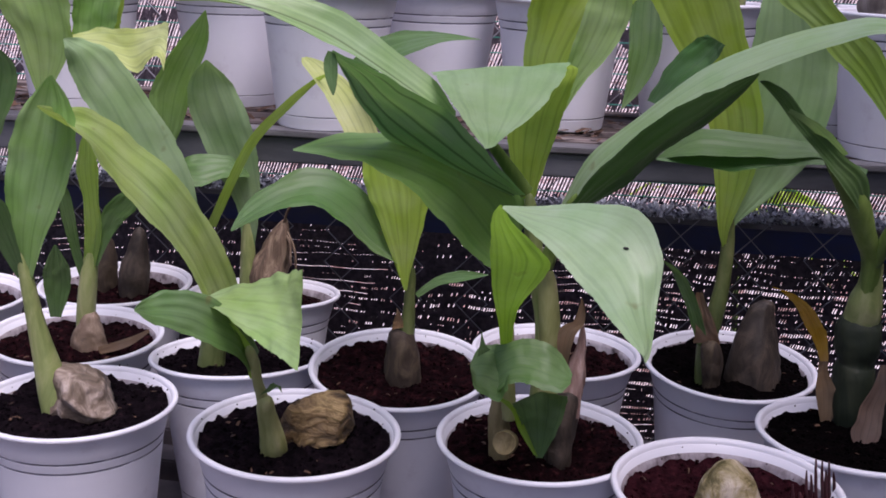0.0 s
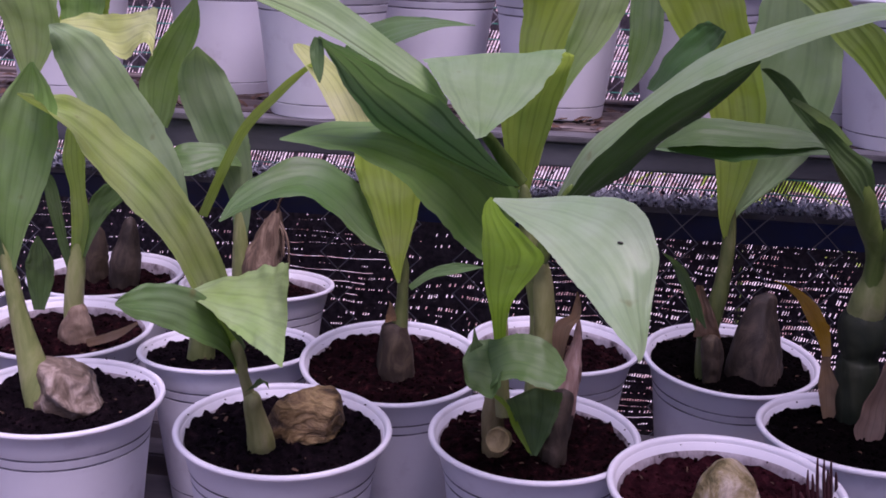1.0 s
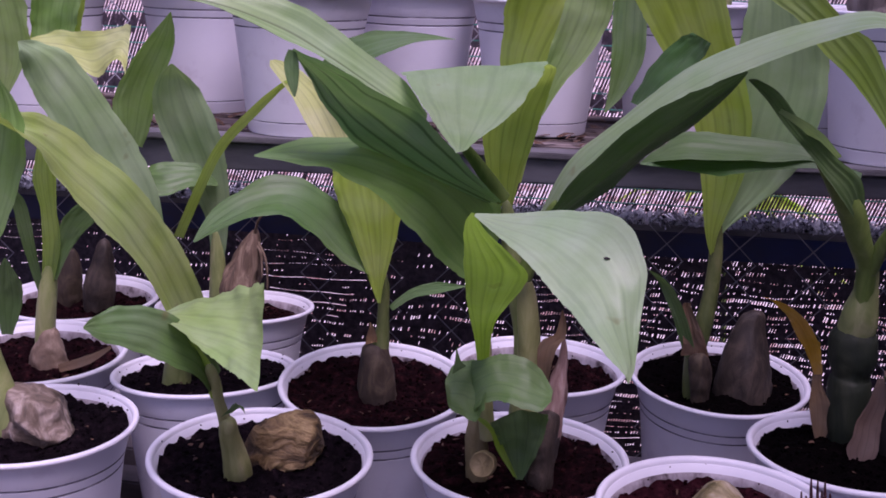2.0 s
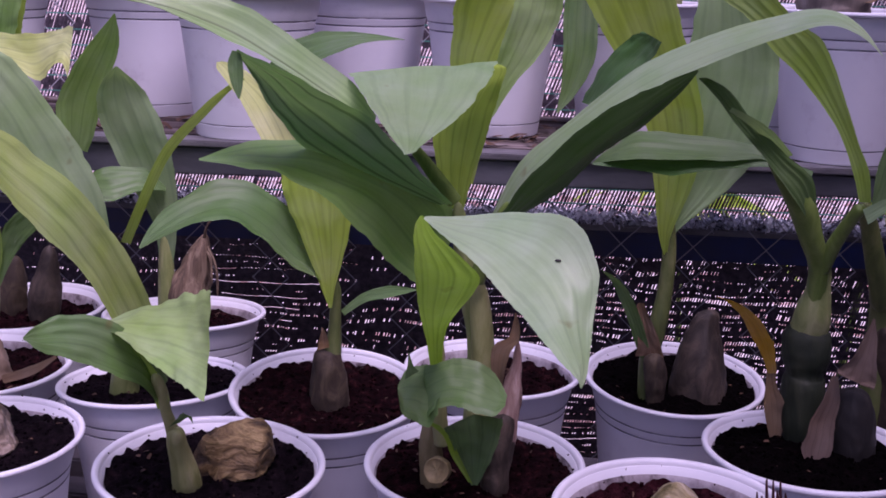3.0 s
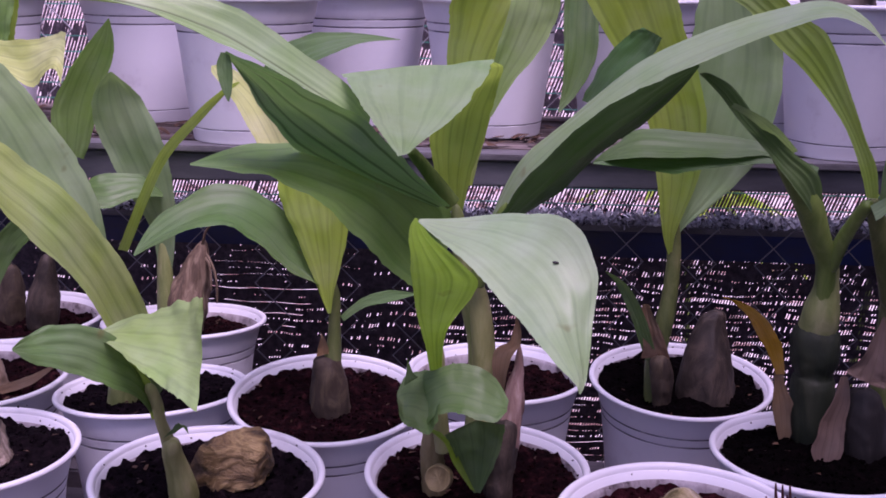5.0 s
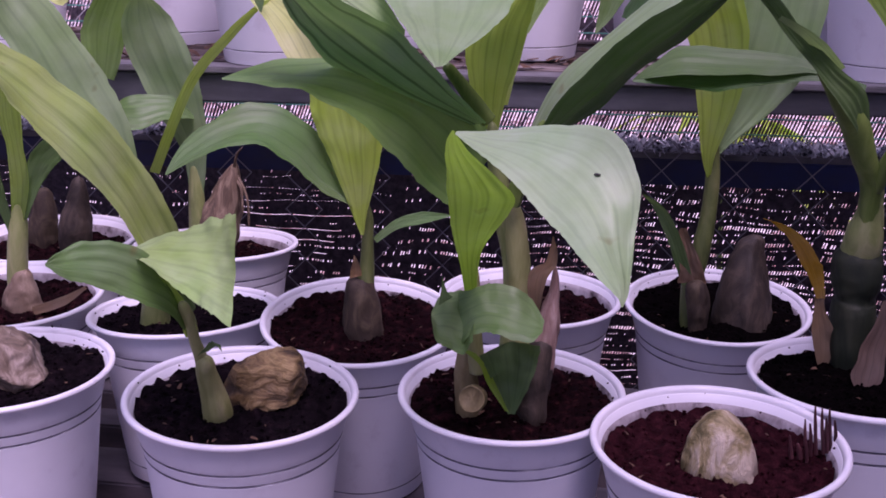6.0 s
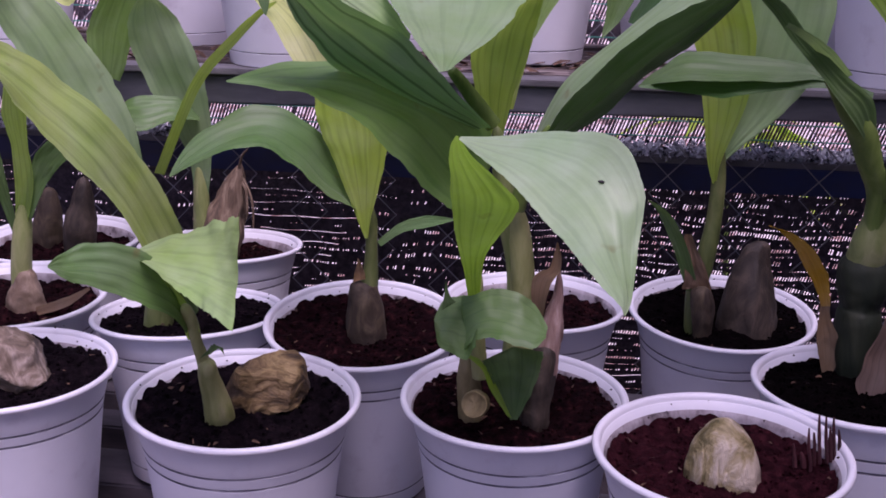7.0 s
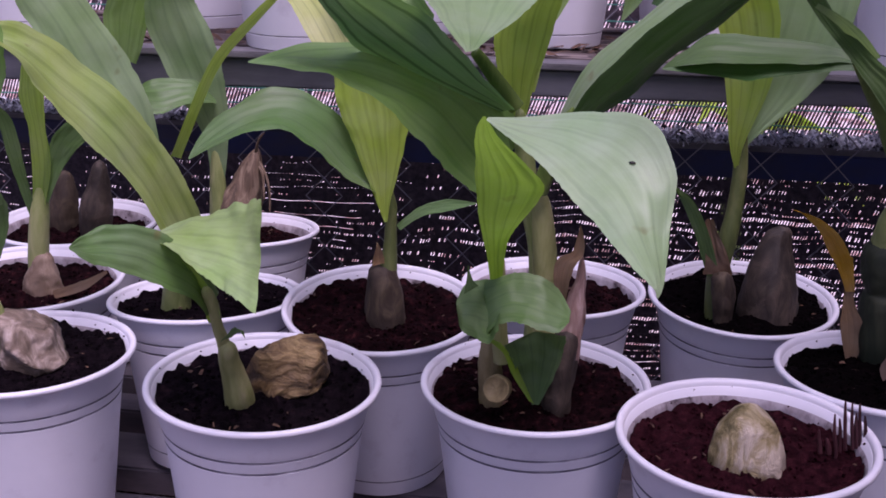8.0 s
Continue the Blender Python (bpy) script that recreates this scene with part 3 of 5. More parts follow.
FLESH = {
    "stem": fleshy("pale_green_stem", [(0.3, (0.13, 0.18, 0.05)), (0.5, (0.24, 0.29, 0.1)), (0.72, (0.4, 0.4, 0.2))], 70, 0.5),
    "palestem": fleshy("pale_tan_stem", [(0.3, (0.2, 0.22, 0.07)), (0.5, (0.32, 0.34, 0.13)), (0.72, (0.46, 0.42, 0.24))], 70, 0.5),
    "brownbulb": fleshy("dry_brown_bulb", [(0.38, (0.035, 0.02, 0.009)), (0.5, (0.16, 0.1, 0.04)), (0.64, (0.37, 0.26, 0.115))], 85, 0.6, (0.5, 0.8, 1.2), 1.0, 0.005),
    "palebulb": fleshy("pale_husked_bulb", [(0.33, (0.07, 0.05, 0.034)), (0.5, (0.2, 0.15, 0.112)), (0.68, (0.46, 0.38, 0.33))], 80, 0.55, (1, 1, 0.7), 0.9, 0.003),
    "streakbulb": fleshy("streaked_pale_bulb", [(0.36, (0.1, 0.085, 0.028)), (0.47, (0.28, 0.23, 0.11)), (0.6, (0.5, 0.43, 0.33))], 70, 0.5, (1.1, 1.1, 0.6), 1.0, 0.004),
    # Next two: tones lowered further, for shade around the right-hand bulbs.
    "greybulb": fleshy("grey_brown_bulb", [(0.34, (0.014, 0.01, 0.007)), (0.5, (0.04, 0.029, 0.021)), (0.7, (0.1, 0.074, 0.054))], 90, 0.65, (1, 1, 0.5), 0.7, 0.002),
    "darkbulb": fleshy("dark_green_bulb", [(0.3, (0.006, 0.011, 0.005)), (0.5, (0.012, 0.021, 0.009)), (0.72, (0.035, 0.042, 0.02))], 60, 0.7),
    "blackbulb": fleshy("near_black_flesh", [(0.3, (0.006, 0.005, 0.005)), (0.5, (0.014, 0.012, 0.011)), (0.72, (0.035, 0.03, 0.026))], 90, 0.7),
    "earthbulb": fleshy("earth_brown_bulb", [(0.32, (0.012, 0.007, 0.0045)), (0.5, (0.038, 0.025, 0.015)), (0.72, (0.1, 0.074, 0.042))], 90, 0.75, (1, 1, 0.4), 0.8),
    "tanbulb": fleshy("tan_bulb", [(0.3, (0.08, 0.055, 0.035)), (0.5, (0.18, 0.125, 0.085)), (0.72, (0.33, 0.25, 0.19))], 90, 0.6, (1, 1, 0.5), 0.6),
    "greenstem": fleshy("green_stem", [(0.3, (0.07, 0.13, 0.02)), (0.5, (0.13, 0.21, 0.04)), (0.72, (0.21, 0.29, 0.075))], 70, 0.45),
    "olive": fleshy("olive_stem", [(0.3, (0.05, 0.075, 0.02)), (0.5, (0.1, 0.13, 0.035)), (0.72, (0.17, 0.18, 0.07))], 70, 0.5),
    "husk": fleshy("papery_brown_husk", [(0.3, (0.045, 0.03, 0.02)), (0.5, (0.15, 0.1, 0.065)), (0.72, (0.33, 0.25, 0.17))], 85, 0.8, (2.2, 2.2, 0.2)),
    "greystem": fleshy("grey_tan_stem", [(0.3, (0.1, 0.08, 0.066)), (0.5, (0.21, 0.175, 0.15)), (0.72, (0.38, 0.34, 0.3))], 60, 0.7),
    "pinkhusk": fleshy("pink_brown_husk", [(0.3, (0.14, 0.08, 0.06)), (0.5, (0.34, 0.22, 0.19)), (0.72, (0.55, 0.42, 0.38))], 85, 0.8, (2.2, 2.2, 0.2)),
    "root": fleshy("dark_red_root", [(0.3, (0.02, 0.004, 0.006)), (0.5, (0.05, 0.01, 0.014)), (0.72, (0.09, 0.02, 0.025))], 70, 0.7),
    "cut": fleshy("cut_stem_end", [(0.3, (0.12, 0.09, 0.035)), (0.5, (0.24, 0.19, 0.085)), (0.72, (0.38, 0.31, 0.17))], 70, 0.7),
}


def spline(points, s):
    """Catmull-Rom through the points, s from 0 to 1."""
    n = len(points) - 1
    i = min(int(s * n), n - 1)
    u = s * n - i
    p0, p1, p2, p3 = points[max(i - 1, 0)], points[i], points[i + 1], points[min(i + 2, n)]
    return 0.5 * (2 * p1 + (p2 - p0) * u + (2 * p0 - 5 * p1 + 4 * p2 - p3) * u * u + (3 * p1 - p0 - 3 * p2 + p3) * u ** 3)


def blade(name, rows, fold, pleat, mat, root, seed):
    """A leaf along its midrib: rows of x, y, z, half width, and the heading and tilt in which the blade spreads."""
    mids = [Vector(r[:3]) - root for r in rows]
    wide = [Vector((r[3], 0, 0)) for r in rows]
    span = [Vector((math.cos(radians(r[4])) * math.cos(radians(r[5])), math.sin(radians(r[4])) * math.cos(radians(r[5])), math.sin(radians(r[5])))) for r in rows]
    along, across = 24 + 8 * len(rows), 26
    verts, faces, uvs = [], [], []
    up = Vector((0.05, -0.55, 0.8))
    sign = None
    lively = min(1.0, 0.2 + fold * 7)
    for k in range(along + 1):
        s = k / along
        mid, w, a = spline(mids, s), max(0.0003, spline(wide, s).x), spline(span, s).normalized()
        ahead = spline(mids, min(1, s + 0.02)) - spline(mids, max(0, s - 0.02))
        n = ahead.cross(a)
        n = n.normalized() if n.length > 1e-9 else Vector((0, 0, 1))
        if sign is None or abs(n.dot(up)) > 0.5:
            sign = 1 if n.dot(up) > 0 else -1
        n = n * sign
        for i in range(across + 1):
            u = 2 * i / across - 1
            rise = fold * w * (abs(u) ** 1.3 - 0.45)
            rise += (0.00042 if pleat else 0.00015) * min(1, w / 0.012) * math.cos((u + 0.12 * noise.noise((u * 3, seed, s))) * math.pi * 4.5 + 0.4 * seed) * (0.6 + 0.8 * noise.noise((u * 2 + seed, s * 2, 1)))
            rise += lively * (0.14 * w * noise.noise((s * 3.2 + seed, u * 0.9, seed)) + 0.05 * w * noise.noise((s * 7 + seed, u * 2.6, seed)) + 0.09 * w * abs(u) ** 2 * noise.noise((s * 9 + seed, u * 2, 4)))
            edge = 1 + 0.05 * noise.noise((s * 9 + seed, u, 7)) + 0.03 * noise.noise((s * 34, u * 2, seed)) + 0.022 * abs(u) ** 6 * noise.noise((s * 95, u, seed + 3))
            verts.append(mid + a * (w * u * edge) + n * rise)
            uvs.append((i / across, s * 3))
    c = across + 1
    for k in range(along):
        for i in range(across):
            faces.append((k * c + i, k * c + i + 1, (k + 1) * c + i + 1, (k + 1) * c + i))
    ob = mesh_object(name, verts, faces, mat)
    layer = ob.data.uv_layers.new(name="UVMap")
    for loop in ob.data.loops:
        layer.data[loop.index].uv = uvs[loop.vertex_index]
    return ob


def shoot(name, rows, mat, root, seed, lump=0.05, ribs=0, flat=1.0, segments=32, tip=0.86, facets=0):
    """A stem, stalk or bulb: rows of x, y, z and radius along its axis, rounded at both ends."""
    mids, rad = [Vector(r[:3]) - root for r in rows], [Vector((r[3], 0, 0)) for r in rows]
    steps = (14 if facets else 9) * len(rows)
    segments = 64 if facets else segments
    rnd = random.Random(int(seed * 100))
    planes = []
    while len(planes) < facets:
        d = Vector((rnd.uniform(-1, 1), rnd.uniform(-1, 1), rnd.uniform(-0.8, 1)))
        if 0.3 < d.length < 1 and all(d.normalized().dot(o) < 0.86 for o, _ in planes):
            planes.append((d.normalized(), rnd.uniform(0.78, 1.0)))
        facets -= 0.002
    verts, faces = [], []
    for k in range(steps + 1):
        s = k / steps
        mid, r = spline(mids, s), max(0.0004, spline(rad, s).x)
        if tip < s:
            r = max(0.0004, r * math.sqrt(max(0.0, 1 - ((s - tip) / (1 - tip)) ** 2)))
        t = (spline(mids, min(1, s + 0.03)) - spline(mids, max(0, s - 0.03))).normalized()
        side = t.cross(Vector((0, 1, 0))).normalized()
        front = side.cross(t)
        for i in range(segments):
            a = 2 * math.pi * i / segments
            q = 1 + lump * noise.noise((math.cos(a) * 1.6 + seed, math.sin(a) * 1.6, s * 4)) * 2 + 0.5 * lump * noise.noise((math.cos(a) * 5, math.sin(a) * 5 + seed, s * 12))
            q += lump * (0.5 - abs(noise.noise((math.cos(a) * 2.2 + seed, math.sin(a) * 2.2, s * 3 + seed))) * 2.2) * 0.8
            q += 0.4 * lump * noise.noise((math.cos(a) * 7, math.sin(a) * 7 + seed, s * 16)) + 0.5 * lump * abs(noise.noise((math.cos(a) * 4 + seed, math.sin(a) * 4, s * 9)))
            if planes:
                d = Vector((math.cos(a), math.sin(a), 2.4 * s - 1.2)).normalized()
                cuts = sorted(h / max(0.2, d.dot(o)) for o, h in planes)
                soft = min(1.0, (cuts[1] - cuts[0]) * 7)
                q *= min(1.3, cuts[0]) * 1.0 + 0.05 * (1 - soft) ** 3 + 0.03 * abs(noise.noise((math.cos(a) * 3, math.sin(a) * 3 + seed, s * 6)))
            if ribs:
                q += 0.05 * abs(math.cos(a * ribs / 2 + 1.5 * noise.noise((s * 2, seed, 0)))) - 0.03 + 0.07 * noise.noise((math.cos(a) * 4.5 + seed, math.sin(a) * 4.5, s * 1.6))
            verts.append(mid + (side * math.cos(a) + front * (math.sin(a) * flat)) * r * q)
    for k in range(steps):
        for i in range(segments):
            j = (i + 1) % segments
            faces.append((k * segments + i, k * segments + j, (k + 1) * segments + j, (k + 1) * segments + i))
    for k, e in ((0, -1), (steps, 1)):
        verts.append(spline(mids, k / steps) + (spline(mids, 1 if e > 0 else 0.03) - spline(mids, 0.97 if e > 0 else 0)).normalized() * (e * 0.35 * rad[0 if e < 0 else -1].x))
        top = len(verts) - 1
        for i in range(segments):
            j = (i + 1) % segments
            faces.append((k * segments + j, k * segments + i, top) if e < 0 else (k * segments + i, k * segments + j, top))
    return mesh_object(name, verts, faces, mat)


LEAVES, STEMS = {}, {}


def leaf(plant, name, kind, fold, pleat, *rows):
    """Notes a leaf for a plant: stations of midrib, half width, heading and tilt from base to tip."""
    LEAVES.setdefault(plant, []).append((name, kind, fold, pleat, rows))


def stem(plant, name, kind, *rows):
    """Notes a stem, stalk, sheath or bulb for a plant: stations of axis and radius."""
    STEMS.setdefault(plant, []).append((name, kind, rows))


# Halves of one folded leaf: left coloured darker, right lighter, as light falls.
leaf("A", "left_leaf", "green", .12, 1, (-0.1585, 0.5550, 0.1611, 0.0103, -88, -13), (-0.1634, 0.5460, 0.1752, 0.0112, -84, -27), (-0.1723, 0.5370, 0.1863, 0.0124, -91, -36), (-0.1812, 0.5280, 0.1943, 0.0129, -90, -39), (-0.1920, 0.5180, 0.1992, 0.0117, -80, -30), (-0.1989, 0.5090, 0.2013, 0.0108, -71, -11), (-0.2007, 0.5000, 0.2034, 0.0014, -63, -7))
leaf("A", "right_leaf", "fresh", 0.06, 0, (-0.1880, 0.5550, 0.1918, 0.0070, -64, 8), (-0.1695, 0.5450, 0.1963, 0.0264, -72, 3), (-0.1541, 0.5350, 0.1987, 0.0262, -78, -12), (-0.1387, 0.5250, 0.2012, 0.0278, -80, -24), (-0.1283, 0.5150, 0.2035, 0.0290, -80, -29), (-0.1190, 0.5050, 0.2058, 0.0305, -79, -34))
leaf("A", "leaf_crease", "pale", .3, 0, (-0.1776, 0.5450, 0.1931, 0.0021, 0, -48), (-0.1695, 0.5460, 0.1872, 0.0041, 0, -63), (-0.1624, 0.5480, 0.1752, 0.0052, 0, -82), (-0.1583, 0.5490, 0.1662, 0.0060, -180, -81), (-0.1553, 0.5500, 0.1562, 0.0037, 180, -41))
leaf("A", "sheath_flap", "green", .2, 0, (-0.1513, 0.5520, 0.1452, 0.0031, 0, 26), (-0.1472, 0.5510, 0.1493, 0.0024, -0, 11), (-0.1442, 0.5510, 0.1514, 0.0023, 0, -18), (-0.1411, 0.5500, 0.1475, 0.0002, 0, -45))
leaf("F", "long_leaf", "bright", .26, 1, (-0.2223, 0.6900, 0.1501, 0.0266, -96, 12), (-0.2280, 0.6730, 0.1805, 0.0264, -99, 9), (-0.2358, 0.6560, 0.2048, 0.0261, -97, -1), (-0.2456, 0.6390, 0.2270, 0.0261, -97, -5), (-0.2573, 0.6210, 0.2492, 0.0260, -88, -6), (-0.2671, 0.6040, 0.2684, 0.0264, -79, -4), (-0.2759, 0.5870, 0.2785, 0.0206, -70, -2), (-0.2818, 0.5700, 0.2867, 0.0016, -61, -1))
leaf("F", "broad_leaf", "grey", .12, 0, (-0.2704, 0.7600, 0.1614, 0.0155, -104, 2), (-0.2815, 0.7530, 0.2027, 0.0201, -130, -11), (-0.2957, 0.7460, 0.2338, 0.0231, -139, -9), (-0.3068, 0.7390, 0.2599, 0.0216, -136, -5), (-0.3178, 0.7310, 0.2821, 0.0195, -129, -10), (-0.3248, 0.7240, 0.2972, 0.0166, -112, -13), (-0.3308, 0.7170, 0.3042, 0.0140, -89, -9), (-0.3337, 0.7100, 0.3082, 0.0014, -80, -17))
leaf("D", "upright_leaf", "mid", .12, 1, (-0.3085, 0.6000, 0.1809, 0.0053, -17, 9), (-0.3043, 0.5970, 0.2064, 0.0125, -12, 7), (-0.2973, 0.5940, 0.2347, 0.0184, -8, 0), (-0.2891, 0.5910, 0.2620, 0.0209, -7, 2), (-0.2839, 0.5880, 0.2863, 0.0142, -10, 4), (-0.2808, 0.5850, 0.3015, 0.0014, -19, 5))
leaf("D", "small_leaf", "green", .12, 1, (-0.2909, 0.6000, 0.1589, 0.0034, 0, 5), (-0.2878, 0.5970, 0.1802, 0.0084, 0, -1), (-0.2858, 0.5930, 0.1924, 0.0076, 0, 10), (-0.2847, 0.5900, 0.2056, 0.0007, 0, 4))
leaf("D", "side_leaf", "green", .12, 1, (-0.3109, 0.6000, 0.1817, 0.0028, 0, 22), (-0.3145, 0.5900, 0.2075, 0.0070, 0, 32), (-0.3171, 0.5800, 0.2259, 0.0097, 0, 45), (-0.3305, 0.5700, 0.2400, 0.0005, 0, 44))
leaf("H", "upright_leaf", "mid", .15, 1, (-0.3532, 0.8000, 0.2746, 0.0075, 0, 3), (-0.3532, 0.7980, 0.3019, 0.0147, 0, -1), (-0.3491, 0.7950, 0.3229, 0.0175, 0, 3), (-0.3426, 0.7920, 0.3476, 0.0155, 0, 3), (-0.3379, 0.7900, 0.3746, 0.0004, 0, 2))
leaf("H", "pale_leaf", "fresh", .15, 1, (-0.3900, 0.7900, 0.2571, 0.0034, 0, 3), (-0.3848, 0.7840, 0.2945, 0.0196, 0, -9), (-0.3870, 0.7780, 0.3199, 0.0273, 0, -5), (-0.3968, 0.7720, 0.3483, 0.0326, 0, -4), (-0.4172, 0.7660, 0.3757, 0.0262, 0, -2), (-0.4331, 0.7600, 0.3932, 0.0004, -0, 2))
leaf("H", "lime_leaf", "lime", .15, 1, (-0.3616, 0.8100, 0.2663, 0.0043, 0, 3), (-0.3575, 0.8080, 0.2906, 0.0171, 0, -0), (-0.3534, 0.8060, 0.3118, 0.0180, 0, -0), (-0.3493, 0.8040, 0.3288, 0.0181, 0, 3), (-0.3469, 0.8020, 0.3485, 0.0157, 0, 3), (-0.3455, 0.8000, 0.3727, 0.0004, 0, 2))
leaf("H", "folded_leaf", "cream", .1, 0, (-0.3631, 0.7850, 0.3019, 0.0034, -60, -30), (-0.3385, 0.7820, 0.2992, 0.0163, -48, -34), (-0.3181, 0.7790, 0.2955, 0.0190, -49, -46), (-0.3038, 0.7760, 0.3017, 0.0156, -64, -45), (-0.2936, 0.7730, 0.3049, 0.0147, -75, -45), (-0.2874, 0.7700, 0.3010, 0.0186, -81, -57))
leaf("K", "olive_leaf", "mid", .15, 1, (-0.3207, 0.8500, 0.2240, 0.0122, 62, -21), (-0.3157, 0.8470, 0.2563, 0.0162, 38, -1), (-0.3056, 0.8450, 0.2796, 0.0151, 42, -5), (-0.2924, 0.8430, 0.3039, 0.0118, 59, -6), (-0.2843, 0.8400, 0.3230, 0.0006, 62, -1))
leaf("K", "oblong_leaf", "grey", .12, 0, (-0.2534, 0.8500, 0.1373, 0.0050, 0, 4), (-0.2514, 0.8450, 0.1737, 0.0094, 0, 18), (-0.2595, 0.8400, 0.2089, 0.0176, 0, 11), (-0.2686, 0.8350, 0.2390, 0.0220, 0, 6), (-0.2767, 0.8300, 0.2641, 0.0189, 0, 13), (-0.2777, 0.8250, 0.2792, 0.0109, 0, 9), (-0.2765, 0.8200, 0.2884, 0.0009, 0, 3))
leaf("K", "strap_leaf", "pale", .1, 0, (-0.2730, 0.8200, 0.1626, 0.0037, 0, -8), (-0.2514, 0.8040, 0.2035, 0.0036, 0, -21), (-0.2299, 0.7880, 0.2382, 0.0034, 0, -37), (-0.2014, 0.7720, 0.2669, 0.0030, 0, -42), (-0.1799, 0.7560, 0.2854, 0.0022, 0, -15), (-0.1654, 0.7400, 0.2938, 0.0005, 0, -54))
leaf("K", "side_leaf", "green", .12, 1, (-0.2494, 0.8400, 0.2010, 0.0037, -74, -33), (-0.2632, 0.8270, 0.2080, 0.0115, -73, -33), (-0.2841, 0.8130, 0.2059, 0.0150, -67, -44), (-0.2930, 0.8000, 0.2100, 0.0033, -63, -29))
leaf("G", "mid_leaf", "pale", .15, 1, (-0.3264, 0.7200, 0.1488, 0.0040, 0, 4), (-0.3202, 0.7160, 0.1783, 0.0061, 0, 4), (-0.3192, 0.7120, 0.2036, 0.0057, 0, 4), (-0.3191, 0.7080, 0.2229, 0.0077, 0, 4), (-0.3170, 0.7040, 0.2411, 0.0052, 0, 4), (-0.3149, 0.7000, 0.2523, 0.0004, 0, 3))
leaf("G", "strap_leaf", "green", .1, 0, (-0.3305, 0.7200, 0.1457, 0.0024, 0, 29), (-0.3334, 0.7130, 0.1751, 0.0042, 0, 17), (-0.3365, 0.7070, 0.2064, 0.0049, 0, 27), (-0.3394, 0.7000, 0.2195, 0.0004, 0, 4))
leaf("G", "right_leaf", "green", .1, 0, (-0.3223, 0.7200, 0.1539, 0.0028, 0, 4), (-0.3142, 0.7180, 0.1754, 0.0061, 0, 4), (-0.3050, 0.7150, 0.1917, 0.0087, 0, -9), (-0.2947, 0.7120, 0.2030, 0.0083, 0, -23), (-0.2876, 0.7100, 0.2132, 0.0005, 0, -43))
leaf("G", "dry_leaf", "dry", .1, 0, (-0.3169, 0.7120, 0.0954, 0.0031, -46, -39), (-0.2933, 0.7060, 0.1060, 0.0032, -48, -40), (-0.2748, 0.7000, 0.1186, 0.0012, -47, -38))
leaf("E", "upright_leaf", "lime", .15, 1, (-0.0999, 0.6900, 0.1663, 0.0009, 0, 4), (-0.1020, 0.6910, 0.1813, 0.0051, 0, 4), (-0.1042, 0.6920, 0.2073, 0.0136, 0, 4), (-0.1074, 0.6930, 0.2283, 0.0193, 0, 4), (-0.1136, 0.6940, 0.2472, 0.0179, 0, 9), (-0.1217, 0.6950, 0.2640, 0.0108, 0, 13))
leaf("E", "arching_leaf", "green", .15, 1, (-0.1073, 0.7000, 0.1851, 0.0110, -86, -13), (-0.1223, 0.6920, 0.2020, 0.0168, -88, -26), (-0.1362, 0.6830, 0.2200, 0.0182, -88, -34), (-0.1561, 0.6750, 0.2308, 0.0178, -80, -31), (-0.1760, 0.6670, 0.2266, 0.0170, -69, -20), (-0.1919, 0.6580, 0.2164, 0.0135, -63, -8), (-0.2017, 0.6500, 0.2063, 0.0013, -58, -3))
leaf("E", "small_leaf", "green", .15, 0, (-0.0941, 0.7000, 0.1603, 0.0022, -41, -27), (-0.0811, 0.6970, 0.1716, 0.0032, -58, -43), (-0.0650, 0.6930, 0.1779, 0.0039, -63, -45), (-0.0480, 0.6900, 0.1813, 0.0004, -53, -38))
leaf("E", "thin_leaf", "cream", .1, 0, (-0.1335, 0.7150, 0.2536, 0.0113, 0, -1), (-0.1548, 0.7400, 0.2790, 0.0131, 0, -4), (-0.1792, 0.7650, 0.2945, 0.0096, 0, 3), (-0.1918, 0.7775, 0.2997, 0.0018, 0, 13.5))
leaf("E", "slim_leaf", "green", .1, 1, (-0.1397, 0.7200, 0.2994, 0.0137, -48, -13), (-0.1236, 0.7150, 0.3137, 0.0137, -52, -23), (-0.1015, 0.7100, 0.3220, 0.0103, -70, -27), (-0.0824, 0.7050, 0.3252, 0.0044, -70, -27), (-0.0623, 0.7000, 0.3255, 0.0004, -60, -18))
leaf("E", "sheath_flap", "tan", .3, 0, (-0.1049, 0.6960, 0.1381, 0.0039, 0, 19), (-0.1049, 0.6960, 0.1431, 0.0031, 0, 13), (-0.1049, 0.6950, 0.1491, 0.0013, 0, 3), (-0.1059, 0.6950, 0.1521, 0.0002, 0, 3))
# One leaf: bright_leaf has sky sheen in its colour, leaf_base the backlit glow.
leaf("B", "bright_leaf", "bloom", .06, 0, (-0.0257, 0.4780, 0.2737, 0.0013, -102, -11), (-0.0115, 0.4660, 0.2732, 0.0109, -110, -13), (0.0047, 0.4540, 0.2736, 0.0151, -130, -30), (0.0198, 0.4420, 0.2691, 0.0195, -139, -39), (0.0291, 0.4310, 0.2596, 0.0173, -138, -31), (0.0335, 0.4190, 0.2480, 0.0124, -122, -18), (0.0358, 0.4070, 0.2414, 0.0075, -109, 0), (0.0352, 0.3950, 0.2396, 0.0007, -115, 25))
